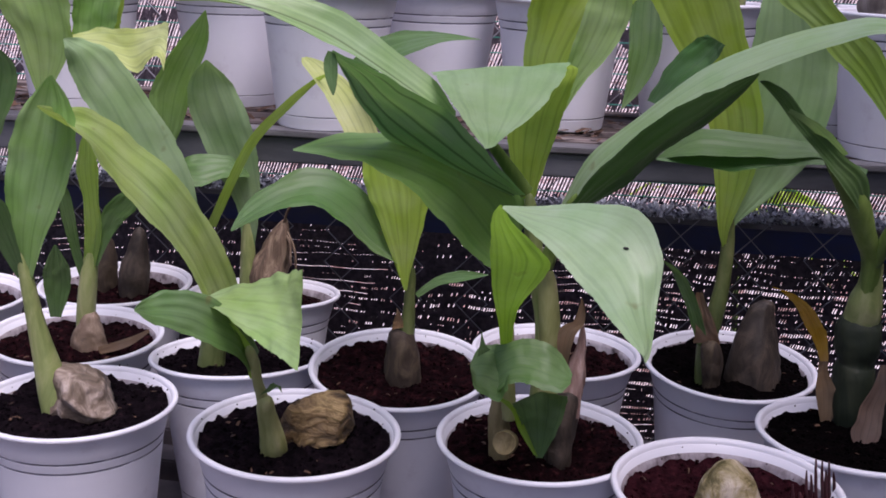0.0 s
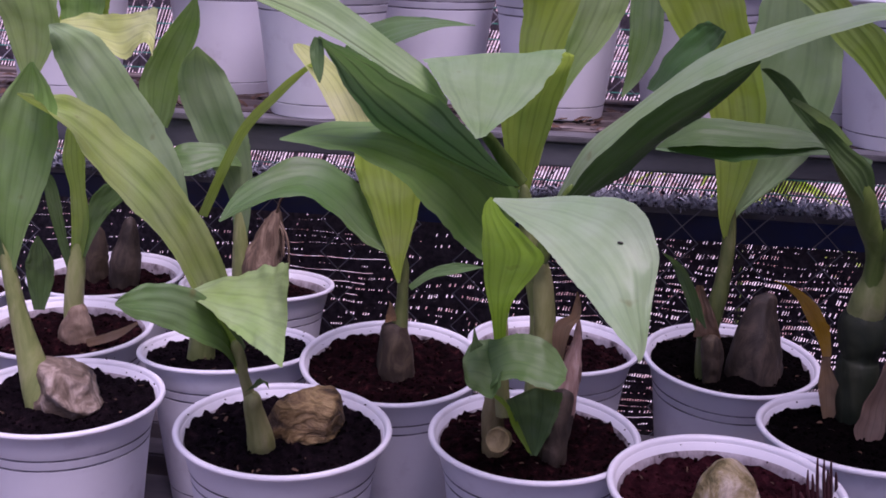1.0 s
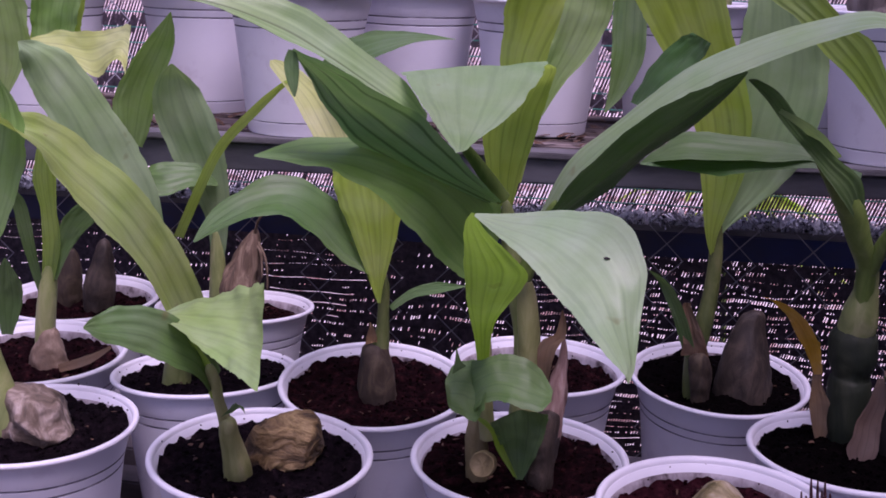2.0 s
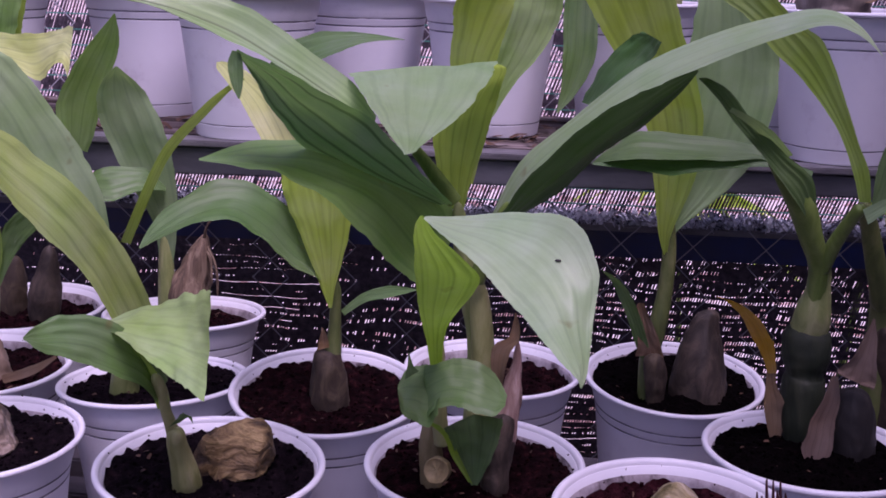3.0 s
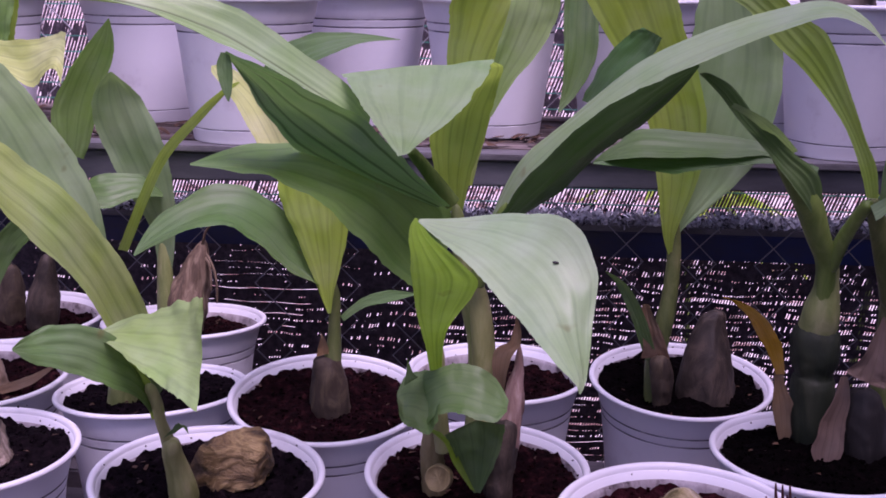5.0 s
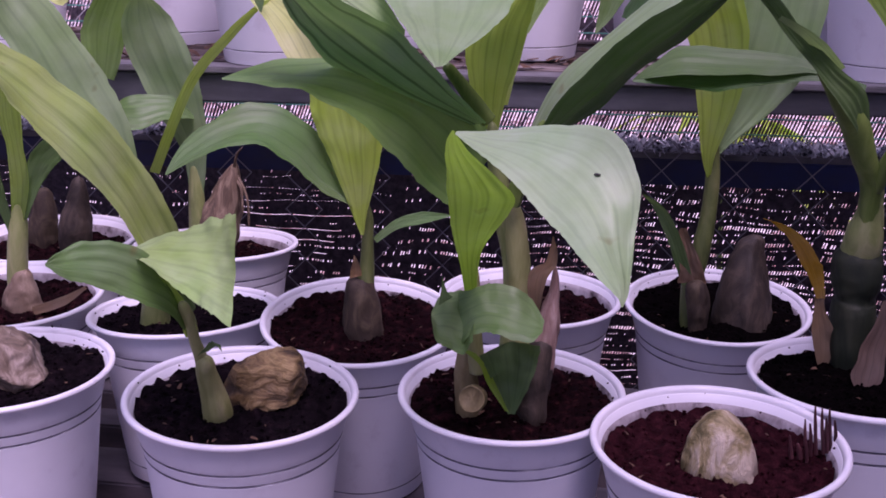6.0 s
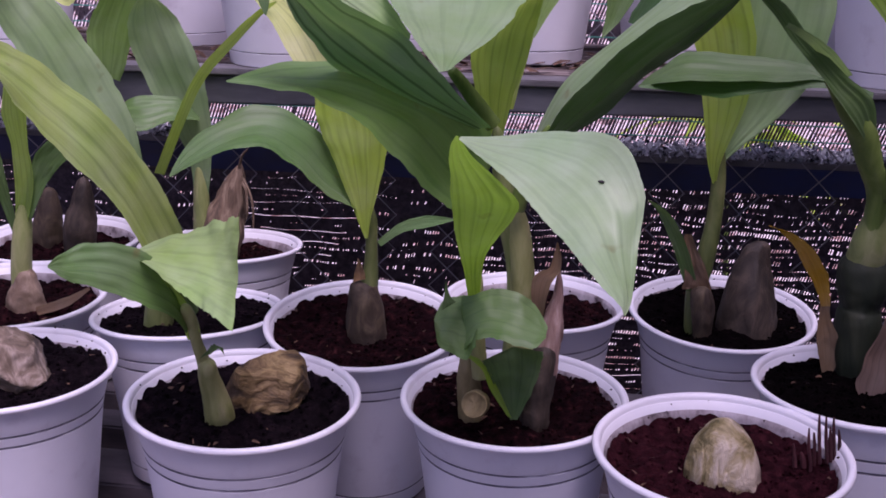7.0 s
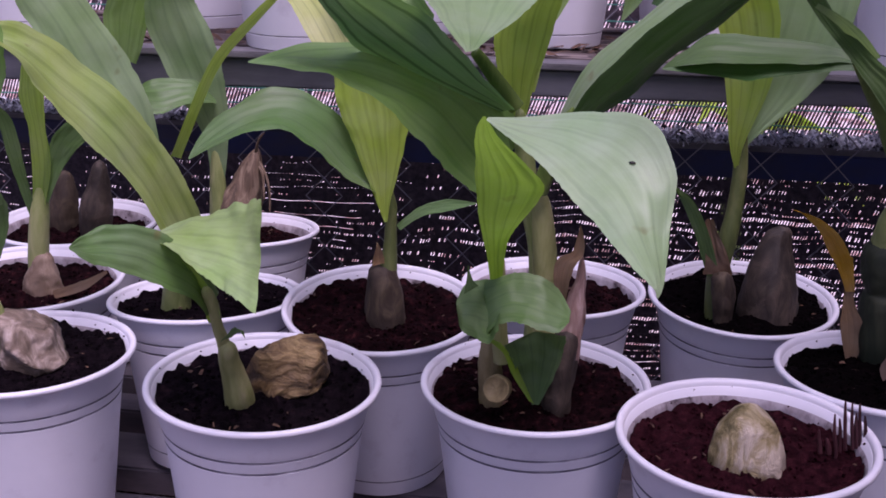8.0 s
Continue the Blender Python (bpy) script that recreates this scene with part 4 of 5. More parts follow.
leaf("B", "leaf_base", "spring", .16, 1, (-0.0271, 0.5900, 0.1682, 0.0025, 0, 4), (-0.0267, 0.5710, 0.1935, 0.0050, 0, 20), (-0.0244, 0.5520, 0.2128, 0.0094, 0, -1), (-0.0200, 0.5330, 0.2351, 0.0145, 0, -6), (-0.0246, 0.5150, 0.2523, 0.0090, 0, -10), (-0.0272, 0.4960, 0.2645, 0.0043, 0, -15), (-0.0267, 0.4770, 0.2747, 0.0004, 0, 3))
leaf("B", "broad_leaf", "mid", .10, 1, (-0.0299, 0.6050, 0.2219, 0.0243, -103, -18), (-0.0378, 0.5980, 0.2368, 0.0280, -114, -29), (-0.0527, 0.5900, 0.2536, 0.0277, -120, -20), (-0.0715, 0.5830, 0.2654, 0.0244, -110, -11), (-0.0953, 0.5750, 0.2752, 0.0232, -97, -13), (-0.1172, 0.5680, 0.2770, 0.0232, -78, -7), (-0.1400, 0.5600, 0.2758, 0.0019, -72, -4))
leaf("B", "dark_leaf", "blue", .08, 1, (-0.0280, 0.6000, 0.2528, 0.0144, 111, -12), (-0.0517, 0.5860, 0.2677, 0.0224, 123, -21), (-0.0743, 0.5720, 0.2865, 0.0269, 134, -25), (-0.0930, 0.5580, 0.3024, 0.0241, 128, -22), (-0.1057, 0.5440, 0.3184, 0.0206, 118, -15), (-0.1143, 0.5300, 0.3294, 0.0035, 113, -16))
leaf("B", "long_leaf", "ribbed", .34, 1, (-0.0595, 0.5750, 0.2946, 0.0093, -75, -11), (-0.0784, 0.5690, 0.3094, 0.0131, -110, -7), (-0.1033, 0.5620, 0.3261, 0.0138, -115, -8), (-0.1252, 0.5560, 0.3388, 0.0143, -117, -15), (-0.1492, 0.5490, 0.3476, 0.0132, -106, -14), (-0.1721, 0.5430, 0.3516, 0.0129, -94, -17), (-0.1890, 0.5360, 0.3505, 0.0121, -82, -10), (-0.1999, 0.5300, 0.3495, 0.0014, -67, -14))
leaf("B", "folded_leaf", "grey", .04, 0, (-0.0395, 0.5900, 0.3212, 0.0359, 16, 7), (-0.0368, 0.5620, 0.3110, 0.0278, 21, 2), (-0.0360, 0.5330, 0.3004, 0.0161, 38, -2), (-0.0352, 0.5050, 0.2940, 0.0043, 66, 1))
leaf("B", "fold_back", "pale", .14, 1, (-0.0251, 0.6400, 0.2423, 0.0048, 0, 4), (-0.0250, 0.6300, 0.2683, 0.0103, 0, -5), (-0.0210, 0.6200, 0.2944, 0.0148, 0, 15), (-0.0100, 0.6100, 0.3155, 0.0099, 0, 30), (-0.0088, 0.6000, 0.3236, 0.0021, 0, 19))
leaf("B", "upright_leaf", "lime", .14, 1, (-0.0228, 0.7000, 0.2444, 0.0033, 0, 2), (-0.0220, 0.6970, 0.2773, 0.0099, 0, -7), (-0.0193, 0.6930, 0.3132, 0.0158, 0, -4), (-0.0086, 0.6900, 0.3431, 0.0256, 0, 2), (0.0023, 0.6870, 0.3652, 0.0313, 0, -4), (0.0070, 0.6830, 0.3917, 0.0230, 0, 2), (0.0047, 0.6800, 0.4153, 0.0008, 0, 2))
leaf("B", "pale_lobe", "fresh", .12, 0, (-0.0109, 0.6840, 0.2866, 0.0018, 0.0000, 2.0000), (-0.0044, 0.6830, 0.3066, 0.0065, 0.0000, -4.0000), (0.0044, 0.6820, 0.3249, 0.0115, 0.0000, -4.0000), (0.0106, 0.6810, 0.3410, 0.0130, 0.0000, -2.0000), (0.0131, 0.6800, 0.3551, 0.0120, 0.0000, 2.0000), (0.0154, 0.6790, 0.3705, 0.0006, 0.0000, 2.0000))
# One leaf in two halves: arch_leaf in a lit tone, arch_under in shade.
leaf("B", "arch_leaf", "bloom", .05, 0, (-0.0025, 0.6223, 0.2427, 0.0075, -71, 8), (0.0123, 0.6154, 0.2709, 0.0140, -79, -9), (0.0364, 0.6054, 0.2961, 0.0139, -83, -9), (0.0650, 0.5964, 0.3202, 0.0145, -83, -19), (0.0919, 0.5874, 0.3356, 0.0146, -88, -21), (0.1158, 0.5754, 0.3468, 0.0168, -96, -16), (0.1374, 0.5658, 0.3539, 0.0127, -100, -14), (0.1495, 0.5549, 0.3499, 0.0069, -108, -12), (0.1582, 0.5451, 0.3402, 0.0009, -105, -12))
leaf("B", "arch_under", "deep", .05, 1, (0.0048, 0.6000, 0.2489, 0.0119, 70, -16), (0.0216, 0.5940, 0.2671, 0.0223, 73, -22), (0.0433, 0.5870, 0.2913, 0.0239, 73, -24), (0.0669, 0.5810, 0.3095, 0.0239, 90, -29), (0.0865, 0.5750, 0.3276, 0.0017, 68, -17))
leaf("B", "curl", "green", .2, 0, (-0.1143, 0.5300, 0.3294, 0.0018, 0, -6), (-0.1143, 0.5290, 0.3235, 0.0034, 0, -6), (-0.1132, 0.5270, 0.3155, 0.0026, 0, -14), (-0.1121, 0.5260, 0.3096, 0.0004, 0, -15))
leaf("B", "cup_leaf", "green", 0.08, 0, (-0.0446, 0.5750, 0.1631, 0.0057, -83, -1), (-0.0415, 0.5740, 0.1622, 0.0160, -85, -20), (-0.0345, 0.5730, 0.1624, 0.0176, -84, -31), (-0.0275, 0.5730, 0.1615, 0.0184, -84, -35), (-0.0235, 0.5720, 0.1656, 0.0164, -88, -24))
leaf("B", "cup_flap", "green", 0.08, 0, (-0.0305, 0.5740, 0.1614, 0.0150, -80, -48), (-0.0256, 0.5730, 0.1665, 0.0129, -85, -39), (-0.0186, 0.5730, 0.1697, 0.0132, -85, -40), (-0.0116, 0.5720, 0.1698, 0.0138, -83, -43), (-0.0036, 0.5710, 0.1680, 0.0137, -86, -43), (0.0043, 0.5710, 0.1652, 0.0119, -87, -33), (0.0093, 0.5700, 0.1633, 0.0049, -93, -11))
leaf("B", "low_leaf", "green", .4, 0, (-0.0068, 0.5860, 0.1457, 0.0154, 0, 15), (-0.0048, 0.5880, 0.1347, 0.0122, 0, 15), (-0.0048, 0.5900, 0.1227, 0.0082, 0, 9), (-0.0047, 0.5920, 0.1066, 0.0017, 0, 5))
leaf("B", "low_rim", "spring", .2, 0, (-0.0267, 0.5830, 0.1433, 0.0037, 0, -10), (-0.0197, 0.5850, 0.1354, 0.0020, 0, -13), (-0.0146, 0.5860, 0.1245, 0.0023, 0, -7), (-0.0066, 0.5880, 0.1096, 0.0013, 0, -25))
leaf("B", "cup_tip", "green", .1, 0, (-0.0376, 0.5720, 0.1723, 0.0042, 0, 36), (-0.0386, 0.5720, 0.1773, 0.0015, 0, 15), (-0.0396, 0.5720, 0.1843, 0.0001, 0, 4))
leaf("B", "sheath_twist", "tan", .35, 0, (0.0045, 0.6050, 0.1576, 0.0036, -50, -18), (0.0044, 0.6040, 0.1696, 0.0058, -43, 1), (0.0063, 0.6040, 0.1786, 0.0061, -43, 4), (0.0112, 0.6030, 0.1837, 0.0040, -44, 2), (0.0121, 0.6030, 0.1917, 0.0026, -43, 5), (0.0111, 0.6020, 0.1987, 0.0004, -43, 14))
leaf("R", "hanging_leaf", "green", .15, 1, (0.0428, 0.9400, 0.3671, 0.0108, 0, 2), (0.0433, 0.9350, 0.3312, 0.0132, 0, -7), (0.0437, 0.9300, 0.3015, 0.0122, 0, -8), (0.0372, 0.9250, 0.2756, 0.0059, 0, -20), (0.0305, 0.9200, 0.2607, 0.0009, 0, 2))
leaf("J", "pale_leaf", "grey", .14, 1, (0.1046, 0.7700, 0.1905, 0.0015, 0, 2), (0.1054, 0.7670, 0.2084, 0.0036, 0, 2), (0.1190, 0.7640, 0.2395, 0.0197, 0, 2), (0.1266, 0.7610, 0.2693, 0.0269, 0, -6), (0.1311, 0.7590, 0.3060, 0.0287, 0, 5), (0.1288, 0.7560, 0.3376, 0.0242, 0, -2), (0.1220, 0.7530, 0.3693, 0.0136, 0, 2), (0.1171, 0.7500, 0.3921, 0.0003, 0, 2))
leaf("J", "upright_leaf", "lime", .14, 1, (0.1027, 0.7650, 0.1935, 0.0011, 0, 2), (0.1007, 0.7600, 0.2105, 0.0045, 0, 2), (0.1024, 0.7550, 0.2473, 0.0133, 0, 2), (0.0971, 0.7500, 0.2869, 0.0182, 0, 2), (0.0791, 0.7450, 0.3244, 0.0222, 0, 2), (0.0633, 0.7400, 0.3571, 0.0269, 0, 2), (0.0535, 0.7350, 0.3829, 0.0232, 0, 2), (0.0366, 0.7300, 0.4073, 0.0003, 0, 2))
leaf("J", "tip_leaf", "deep", .1, 0, (0.0451, 0.7000, 0.2940, 0.0091, -60, -4), (0.0540, 0.6930, 0.3111, 0.0116, -63, -15), (0.0688, 0.6870, 0.3271, 0.0124, -61, -22), (0.0748, 0.6800, 0.3352, 0.0110, -65, -11))
leaf("J", "small_leaf", "green", .1, 0, (0.0957, 0.7600, 0.1248, 0.0038, 0, 5), (0.0857, 0.7530, 0.1527, 0.0048, 0, -7), (0.0737, 0.7470, 0.1764, 0.0050, 0, -18), (0.0619, 0.7400, 0.1873, 0.0004, 0, 4))
leaf("J", "sheath", "dry", .3, 0, (0.0977, 0.7570, 0.1269, 0.0088, 0, 3), (0.0977, 0.7570, 0.1329, 0.0086, 0, -16), (0.0946, 0.7570, 0.1448, 0.0066, 0, -13), (0.0905, 0.7570, 0.1567, 0.0040, 0, -13), (0.0894, 0.7570, 0.1626, 0.0021, 0, 3))
leaf("M", "arch_leaf", "green", .25, 1, (0.1639, 0.6500, 0.2450, 0.0025, 40, 6), (0.1532, 0.6390, 0.2648, 0.0091, 46, 24), (0.1396, 0.6290, 0.2776, 0.0076, 50, 25), (0.1270, 0.6180, 0.2894, 0.0060, 48, 21), (0.1144, 0.6070, 0.3013, 0.0052, 51, 25), (0.1027, 0.5960, 0.3141, 0.0052, 52, 25), (0.0921, 0.5860, 0.3220, 0.0027, 51, 22), (0.0875, 0.5750, 0.3241, 0.0006, 54, 26))
leaf("M", "curved_leaf", "pale", .14, 1, (0.1864, 0.6400, 0.2593, 0.0029, 0, 2), (0.1824, 0.6390, 0.2740, 0.0041, 0, 2), (0.1744, 0.6380, 0.2907, 0.0047, 0, -16), (0.1654, 0.6370, 0.3063, 0.0058, 0, 2), (0.1525, 0.6360, 0.3259, 0.0089, 0, 21), (0.1406, 0.6350, 0.3386, 0.0122, 0, 12), (0.1267, 0.6340, 0.3503, 0.0113, 0, 2), (0.1128, 0.6330, 0.3620, 0.0127, 0, 8), (0.1010, 0.6320, 0.3767, 0.0129, 0, 2), (0.0910, 0.6310, 0.3924, 0.0098, 0, 2), (0.0830, 0.6300, 0.4063, 0.0003, 0, 2))
leaf("M", "broad_leaf", "grey", .14, 1, (0.1896, 0.6300, 0.2556, 0.0071, 49, -13), (0.1895, 0.6250, 0.2705, 0.0105, 49, -15), (0.1914, 0.6200, 0.2874, 0.0141, 48, -17), (0.1969, 0.6150, 0.3050, 0.0161, 43, -24), (0.2063, 0.6100, 0.3227, 0.0179, 36, -20), (0.2143, 0.6050, 0.3407, 0.0163, 40, -15), (0.2166, 0.6000, 0.3562, 0.0009, 52, -17))
leaf("M", "slim_leaf", "silver", .1, 0, (0.1821, 0.6200, 0.2556, 0.0046, -77, -41), (0.1918, 0.6070, 0.2669, 0.0032, -71, -36), (0.2036, 0.5930, 0.2712, 0.0031, -96, -42), (0.2128, 0.5800, 0.2736, 0.0009, -83, -39))
leaf("M", "level_leaf", "green", .1, 0, (0.1557, 0.6550, 0.2704, 0.0033, -115, -20), (0.1359, 0.6570, 0.2780, 0.0047, -99, -25), (0.1202, 0.6600, 0.2788, 0.0089, -98, -25), (0.0926, 0.6630, 0.2784, 0.0113, -95, -27), (0.0699, 0.6650, 0.2780, 0.0117, -93, -31), (0.0561, 0.6670, 0.2719, 0.0061, -92, -25), (0.0472, 0.6700, 0.2657, 0.0009, -80, -23))
leaf("M", "yellow_leaf", "yellow", .2, 0, (0.1577, 0.6720, 0.1514, 0.0023, 0, 3), (0.1517, 0.6680, 0.1683, 0.0044, 0, 14), (0.1458, 0.6630, 0.1782, 0.0065, 0, -17), (0.1390, 0.6590, 0.1880, 0.0047, 0, -2), (0.1282, 0.6540, 0.1968, 0.0028, 0, 2), (0.1184, 0.6500, 0.2007, 0.0002, 0, -43))
leaf("M", "husk_sheath", "papery", .35, 0, (0.1805, 0.6450, 0.1057, 0.0019, 0, -7), (0.1804, 0.6470, 0.1166, 0.0081, 0, -5), (0.1821, 0.6490, 0.1255, 0.0073, 0, -4), (0.1830, 0.6510, 0.1335, 0.0068, 0, 3), (0.1867, 0.6530, 0.1454, 0.0046, 0, -2), (0.1874, 0.6550, 0.1583, 0.0019, 0, 3))
leaf("M", "husk_tip", "papery", .35, 0, (0.1955, 0.6450, 0.1596, 0.0108, 0, -21), (0.1964, 0.6460, 0.1635, 0.0106, 0, -16), (0.1992, 0.6470, 0.1725, 0.0064, 0, -6), (0.2019, 0.6490, 0.1854, 0.0032, 0, -12), (0.2027, 0.6500, 0.1942, 0.0006, 0, -32))
# Underside of level_leaf, its shade put into the colour.
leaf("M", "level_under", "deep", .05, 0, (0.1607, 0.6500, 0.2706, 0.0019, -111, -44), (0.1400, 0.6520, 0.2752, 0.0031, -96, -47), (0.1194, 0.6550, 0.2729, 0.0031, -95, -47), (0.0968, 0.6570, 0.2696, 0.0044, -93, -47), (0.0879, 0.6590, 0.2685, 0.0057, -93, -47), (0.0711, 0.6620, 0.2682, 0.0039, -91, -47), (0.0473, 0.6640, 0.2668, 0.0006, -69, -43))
leaf("M", "withered_base", "tan", .3, 0, (0.1641, 0.6750, 0.1098, 0.0023, 0, 3), (0.1630, 0.6740, 0.1227, 0.0057, 0, -6), (0.1609, 0.6730, 0.1336, 0.0059, 0, -1), (0.1578, 0.6730, 0.1454, 0.0029, 0, 3), (0.1567, 0.6720, 0.1574, 0.0029, 0, 3))
leaf("M", "arch_flap", "grey", .1, 1, (0.1451, 0.6400, 0.2804, 0.0031, -51, 27), (0.1327, 0.6230, 0.2914, 0.0038, -54, 32), (0.1193, 0.6050, 0.3014, 0.0029, -60, 39), (0.1050, 0.5880, 0.3093, 0.0015, -67, 43))
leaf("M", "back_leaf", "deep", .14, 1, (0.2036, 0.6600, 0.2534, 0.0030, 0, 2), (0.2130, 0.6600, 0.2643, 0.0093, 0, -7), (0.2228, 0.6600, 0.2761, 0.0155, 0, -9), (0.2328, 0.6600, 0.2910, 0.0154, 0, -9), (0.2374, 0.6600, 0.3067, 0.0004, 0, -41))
leaf("L", "dark_leaf", "green", .15, 1, (-0.3864, 0.6600, 0.1828, 0.0032, 0, 4), (-0.3720, 0.6560, 0.2257, 0.0074, 0, 4), (-0.3587, 0.6520, 0.2563, 0.0128, 0, 7), (-0.3493, 0.6480, 0.2819, 0.0152, -0, 6), (-0.3451, 0.6440, 0.2992, 0.0122, 0, -1), (-0.3432, 0.6400, 0.3092, 0.0003, 0, 3))

leaf("U", "dry_leaf", "tan", .3, 0, (0.2479, 0.9050, 0.3545, 0.0060, -60.0000, 20.0000), (0.2623, 0.9050, 0.3622, 0.0120, -70.0000, 40.0000), (0.2787, 0.9080, 0.3660, 0.0110, -60.0000, 35.0000), (0.2936, 0.9100, 0.3641, 0.0020, -60.0000, 10.0000))
stem("B", "stem", "stem", (-0.0045, 0.6250, 0.0991, 0.0090), (-0.0057, 0.6240, 0.1241, 0.0085), (-0.0059, 0.6230, 0.1521, 0.0075), (-0.0082, 0.6230, 0.1790, 0.0064), (-0.0153, 0.6220, 0.2059, 0.0054), (-0.0195, 0.6210, 0.2317, 0.0047), (-0.0226, 0.6200, 0.2506, 0.0037))
stem("B", "leaf_stalk", "greenstem", (-0.0101, 0.6100, 0.2121, 0.0044), (-0.0052, 0.6070, 0.2302, 0.0040), (-0.0003, 0.6030, 0.2463, 0.0030), (0.0037, 0.6000, 0.2563, 0.0012))
stem("B", "leaf_stalk", "greenstem", (-0.0234, 0.6100, 0.2528, 0.0040), (-0.0323, 0.6070, 0.2646, 0.0036), (-0.0403, 0.6030, 0.2755, 0.0030), (-0.0442, 0.6000, 0.2805, 0.0024))
stem("B", "stem", "palestem", (-0.0230, 0.6000, 0.1251, 0.0043), (-0.0251, 0.5990, 0.1411, 0.0040), (-0.0262, 0.5990, 0.1561, 0.0037), (-0.0273, 0.5990, 0.1681, 0.0039), (-0.0284, 0.5980, 0.1831, 0.0042))
stem("B", "stump", "cut", (-0.0280, 0.6050, 0.1039, 0.0064), (-0.0291, 0.6050, 0.1169, 0.0061), (-0.0291, 0.6040, 0.1289, 0.0058), (-0.0292, 0.6040, 0.1389, 0.0040))
stem("B", "dry_sheath", "pinkhusk", (0.0097, 0.6060, 0.1257, 0.0058), (0.0105, 0.6070, 0.1377, 0.0057), (0.0114, 0.6080, 0.1497, 0.0054), (0.0122, 0.6100, 0.1597, 0.0043), (0.0131, 0.6110, 0.1697, 0.0023), (0.0130, 0.6120, 0.1816, 0.0008))
# Lower, shadowed length of the sheath; its shadow is put into the colour.
stem("B", "dark_sheath", "greybulb", (0.0050, 0.6040, 0.1026, 0.0076), (0.0049, 0.6050, 0.1136, 0.0081), (0.0067, 0.6060, 0.1256, 0.0078), (0.0086, 0.6070, 0.1377, 0.0063), (0.0095, 0.6080, 0.1417, 0.0034))
stem("B", "stem", "palestem", (-0.0025, 0.6200, 0.1152, 0.0065), (-0.0037, 0.6200, 0.1372, 0.0064), (-0.0049, 0.6200, 0.1562, 0.0064), (-0.0061, 0.6200, 0.1771, 0.0063), (-0.0082, 0.6200, 0.1951, 0.0057), (-0.0103, 0.6200, 0.2100, 0.0042))
stem("D", "stem", "stem", (-0.2887, 0.6000, 0.0929, 0.0107), (-0.2939, 0.6000, 0.1132, 0.0093), (-0.2993, 0.6000, 0.1372, 0.0066), (-0.3045, 0.6000, 0.1605, 0.0049), (-0.3085, 0.6000, 0.1830, 0.0039))
stem("D", "bulb", "palebulb", (-0.2866, 0.6040, 0.0901, 0.0118), (-0.2825, 0.6040, 0.1024, 0.0171), (-0.2795, 0.6040, 0.1136, 0.0170), (-0.2754, 0.6040, 0.1249, 0.0117))
stem("F", "stem", "stem", (-0.2341, 0.7050, 0.0870, 0.0099), (-0.2321, 0.7030, 0.1032, 0.0087), (-0.2281, 0.7020, 0.1235, 0.0090), (-0.2231, 0.7000, 0.1469, 0.0104))
stem("G", "bulb", "tanbulb", (-0.3273, 0.7200, 0.0869, 0.0133), (-0.3273, 0.7200, 0.0991, 0.0117), (-0.3263, 0.7200, 0.1123, 0.0078), (-0.3233, 0.7200, 0.1205, 0.0039))
stem("G", "stem", "stem", (-0.3304, 0.7220, 0.0990, 0.0063), (-0.3295, 0.7220, 0.1234, 0.0066), (-0.3265, 0.7220, 0.1488, 0.0058))
stem("H", "bulb", "earthbulb", (-0.3797, 0.8600, 0.0804, 0.0102), (-0.3787, 0.8600, 0.0997, 0.0110), (-0.3767, 0.8600, 0.1189, 0.0091), (-0.3757, 0.8600, 0.1362, 0.0046))
stem("H", "bulb", "greybulb", (-0.3466, 0.8450, 0.0903, 0.0109), (-0.3457, 0.8450, 0.1116, 0.0121), (-0.3427, 0.8450, 0.1308, 0.0089), (-0.3407, 0.8450, 0.1501, 0.0036))
stem("K", "husk_bulb", "husk", (-0.2380, 0.8480, 0.1023, 0.0134), (-0.2350, 0.8480, 0.1216, 0.0147), (-0.2301, 0.8480, 0.1408, 0.0115), (-0.2251, 0.8480, 0.1570, 0.0057), (-0.2221, 0.8480, 0.1661, 0.0018))
stem("K", "stem", "stem", (-0.2533, 0.8520, 0.1000, 0.0072), (-0.2533, 0.8510, 0.1232, 0.0063), (-0.2534, 0.8500, 0.1444, 0.0053))
stem("K", "fibre", "husk", (-0.2250, 0.8460, 0.1570, 0.0013), (-0.2178, 0.8430, 0.1491, 0.0009), (-0.2156, 0.8400, 0.1301, 0.0007))
stem("K", "fibre", "husk", (-0.2240, 0.8460, 0.1621, 0.0013), (-0.2138, 0.8430, 0.1431, 0.0009), (-0.2115, 0.8400, 0.1211, 0.0007))
stem("K", "fibre", "husk", (-0.2230, 0.8460, 0.1641, 0.0011), (-0.2200, 0.8430, 0.1732, 0.0009), (-0.2149, 0.8400, 0.1794, 0.0005))
stem("S", "bulb", "greystem", (-0.2107, 0.9220, 0.3376, 0.0181), (-0.2088, 0.9220, 0.3661, 0.0188), (-0.2067, 0.9220, 0.3977, 0.0144))
stem("T", "bulb", "greystem", (-0.1246, 1.0300, 0.3379, 0.0173), (-0.1245, 1.0300, 0.3684, 0.0172), (-0.1235, 1.0300, 0.4036, 0.0133))
stem("U", "bulb", "greystem", (0.2293, 0.9300, 0.3499, 0.0248), (0.2271, 0.9300, 0.3748, 0.0221), (0.2233, 0.9300, 0.3985, 0.0169))
stem("S", "pale_cane", "palestem", (-0.2112, 0.9050, 0.3320, 0.0070), (-0.2163, 0.9050, 0.3484, 0.0068), (-0.2222, 0.9050, 0.3688, 0.0060), (-0.2251, 0.9050, 0.3850, 0.0040))
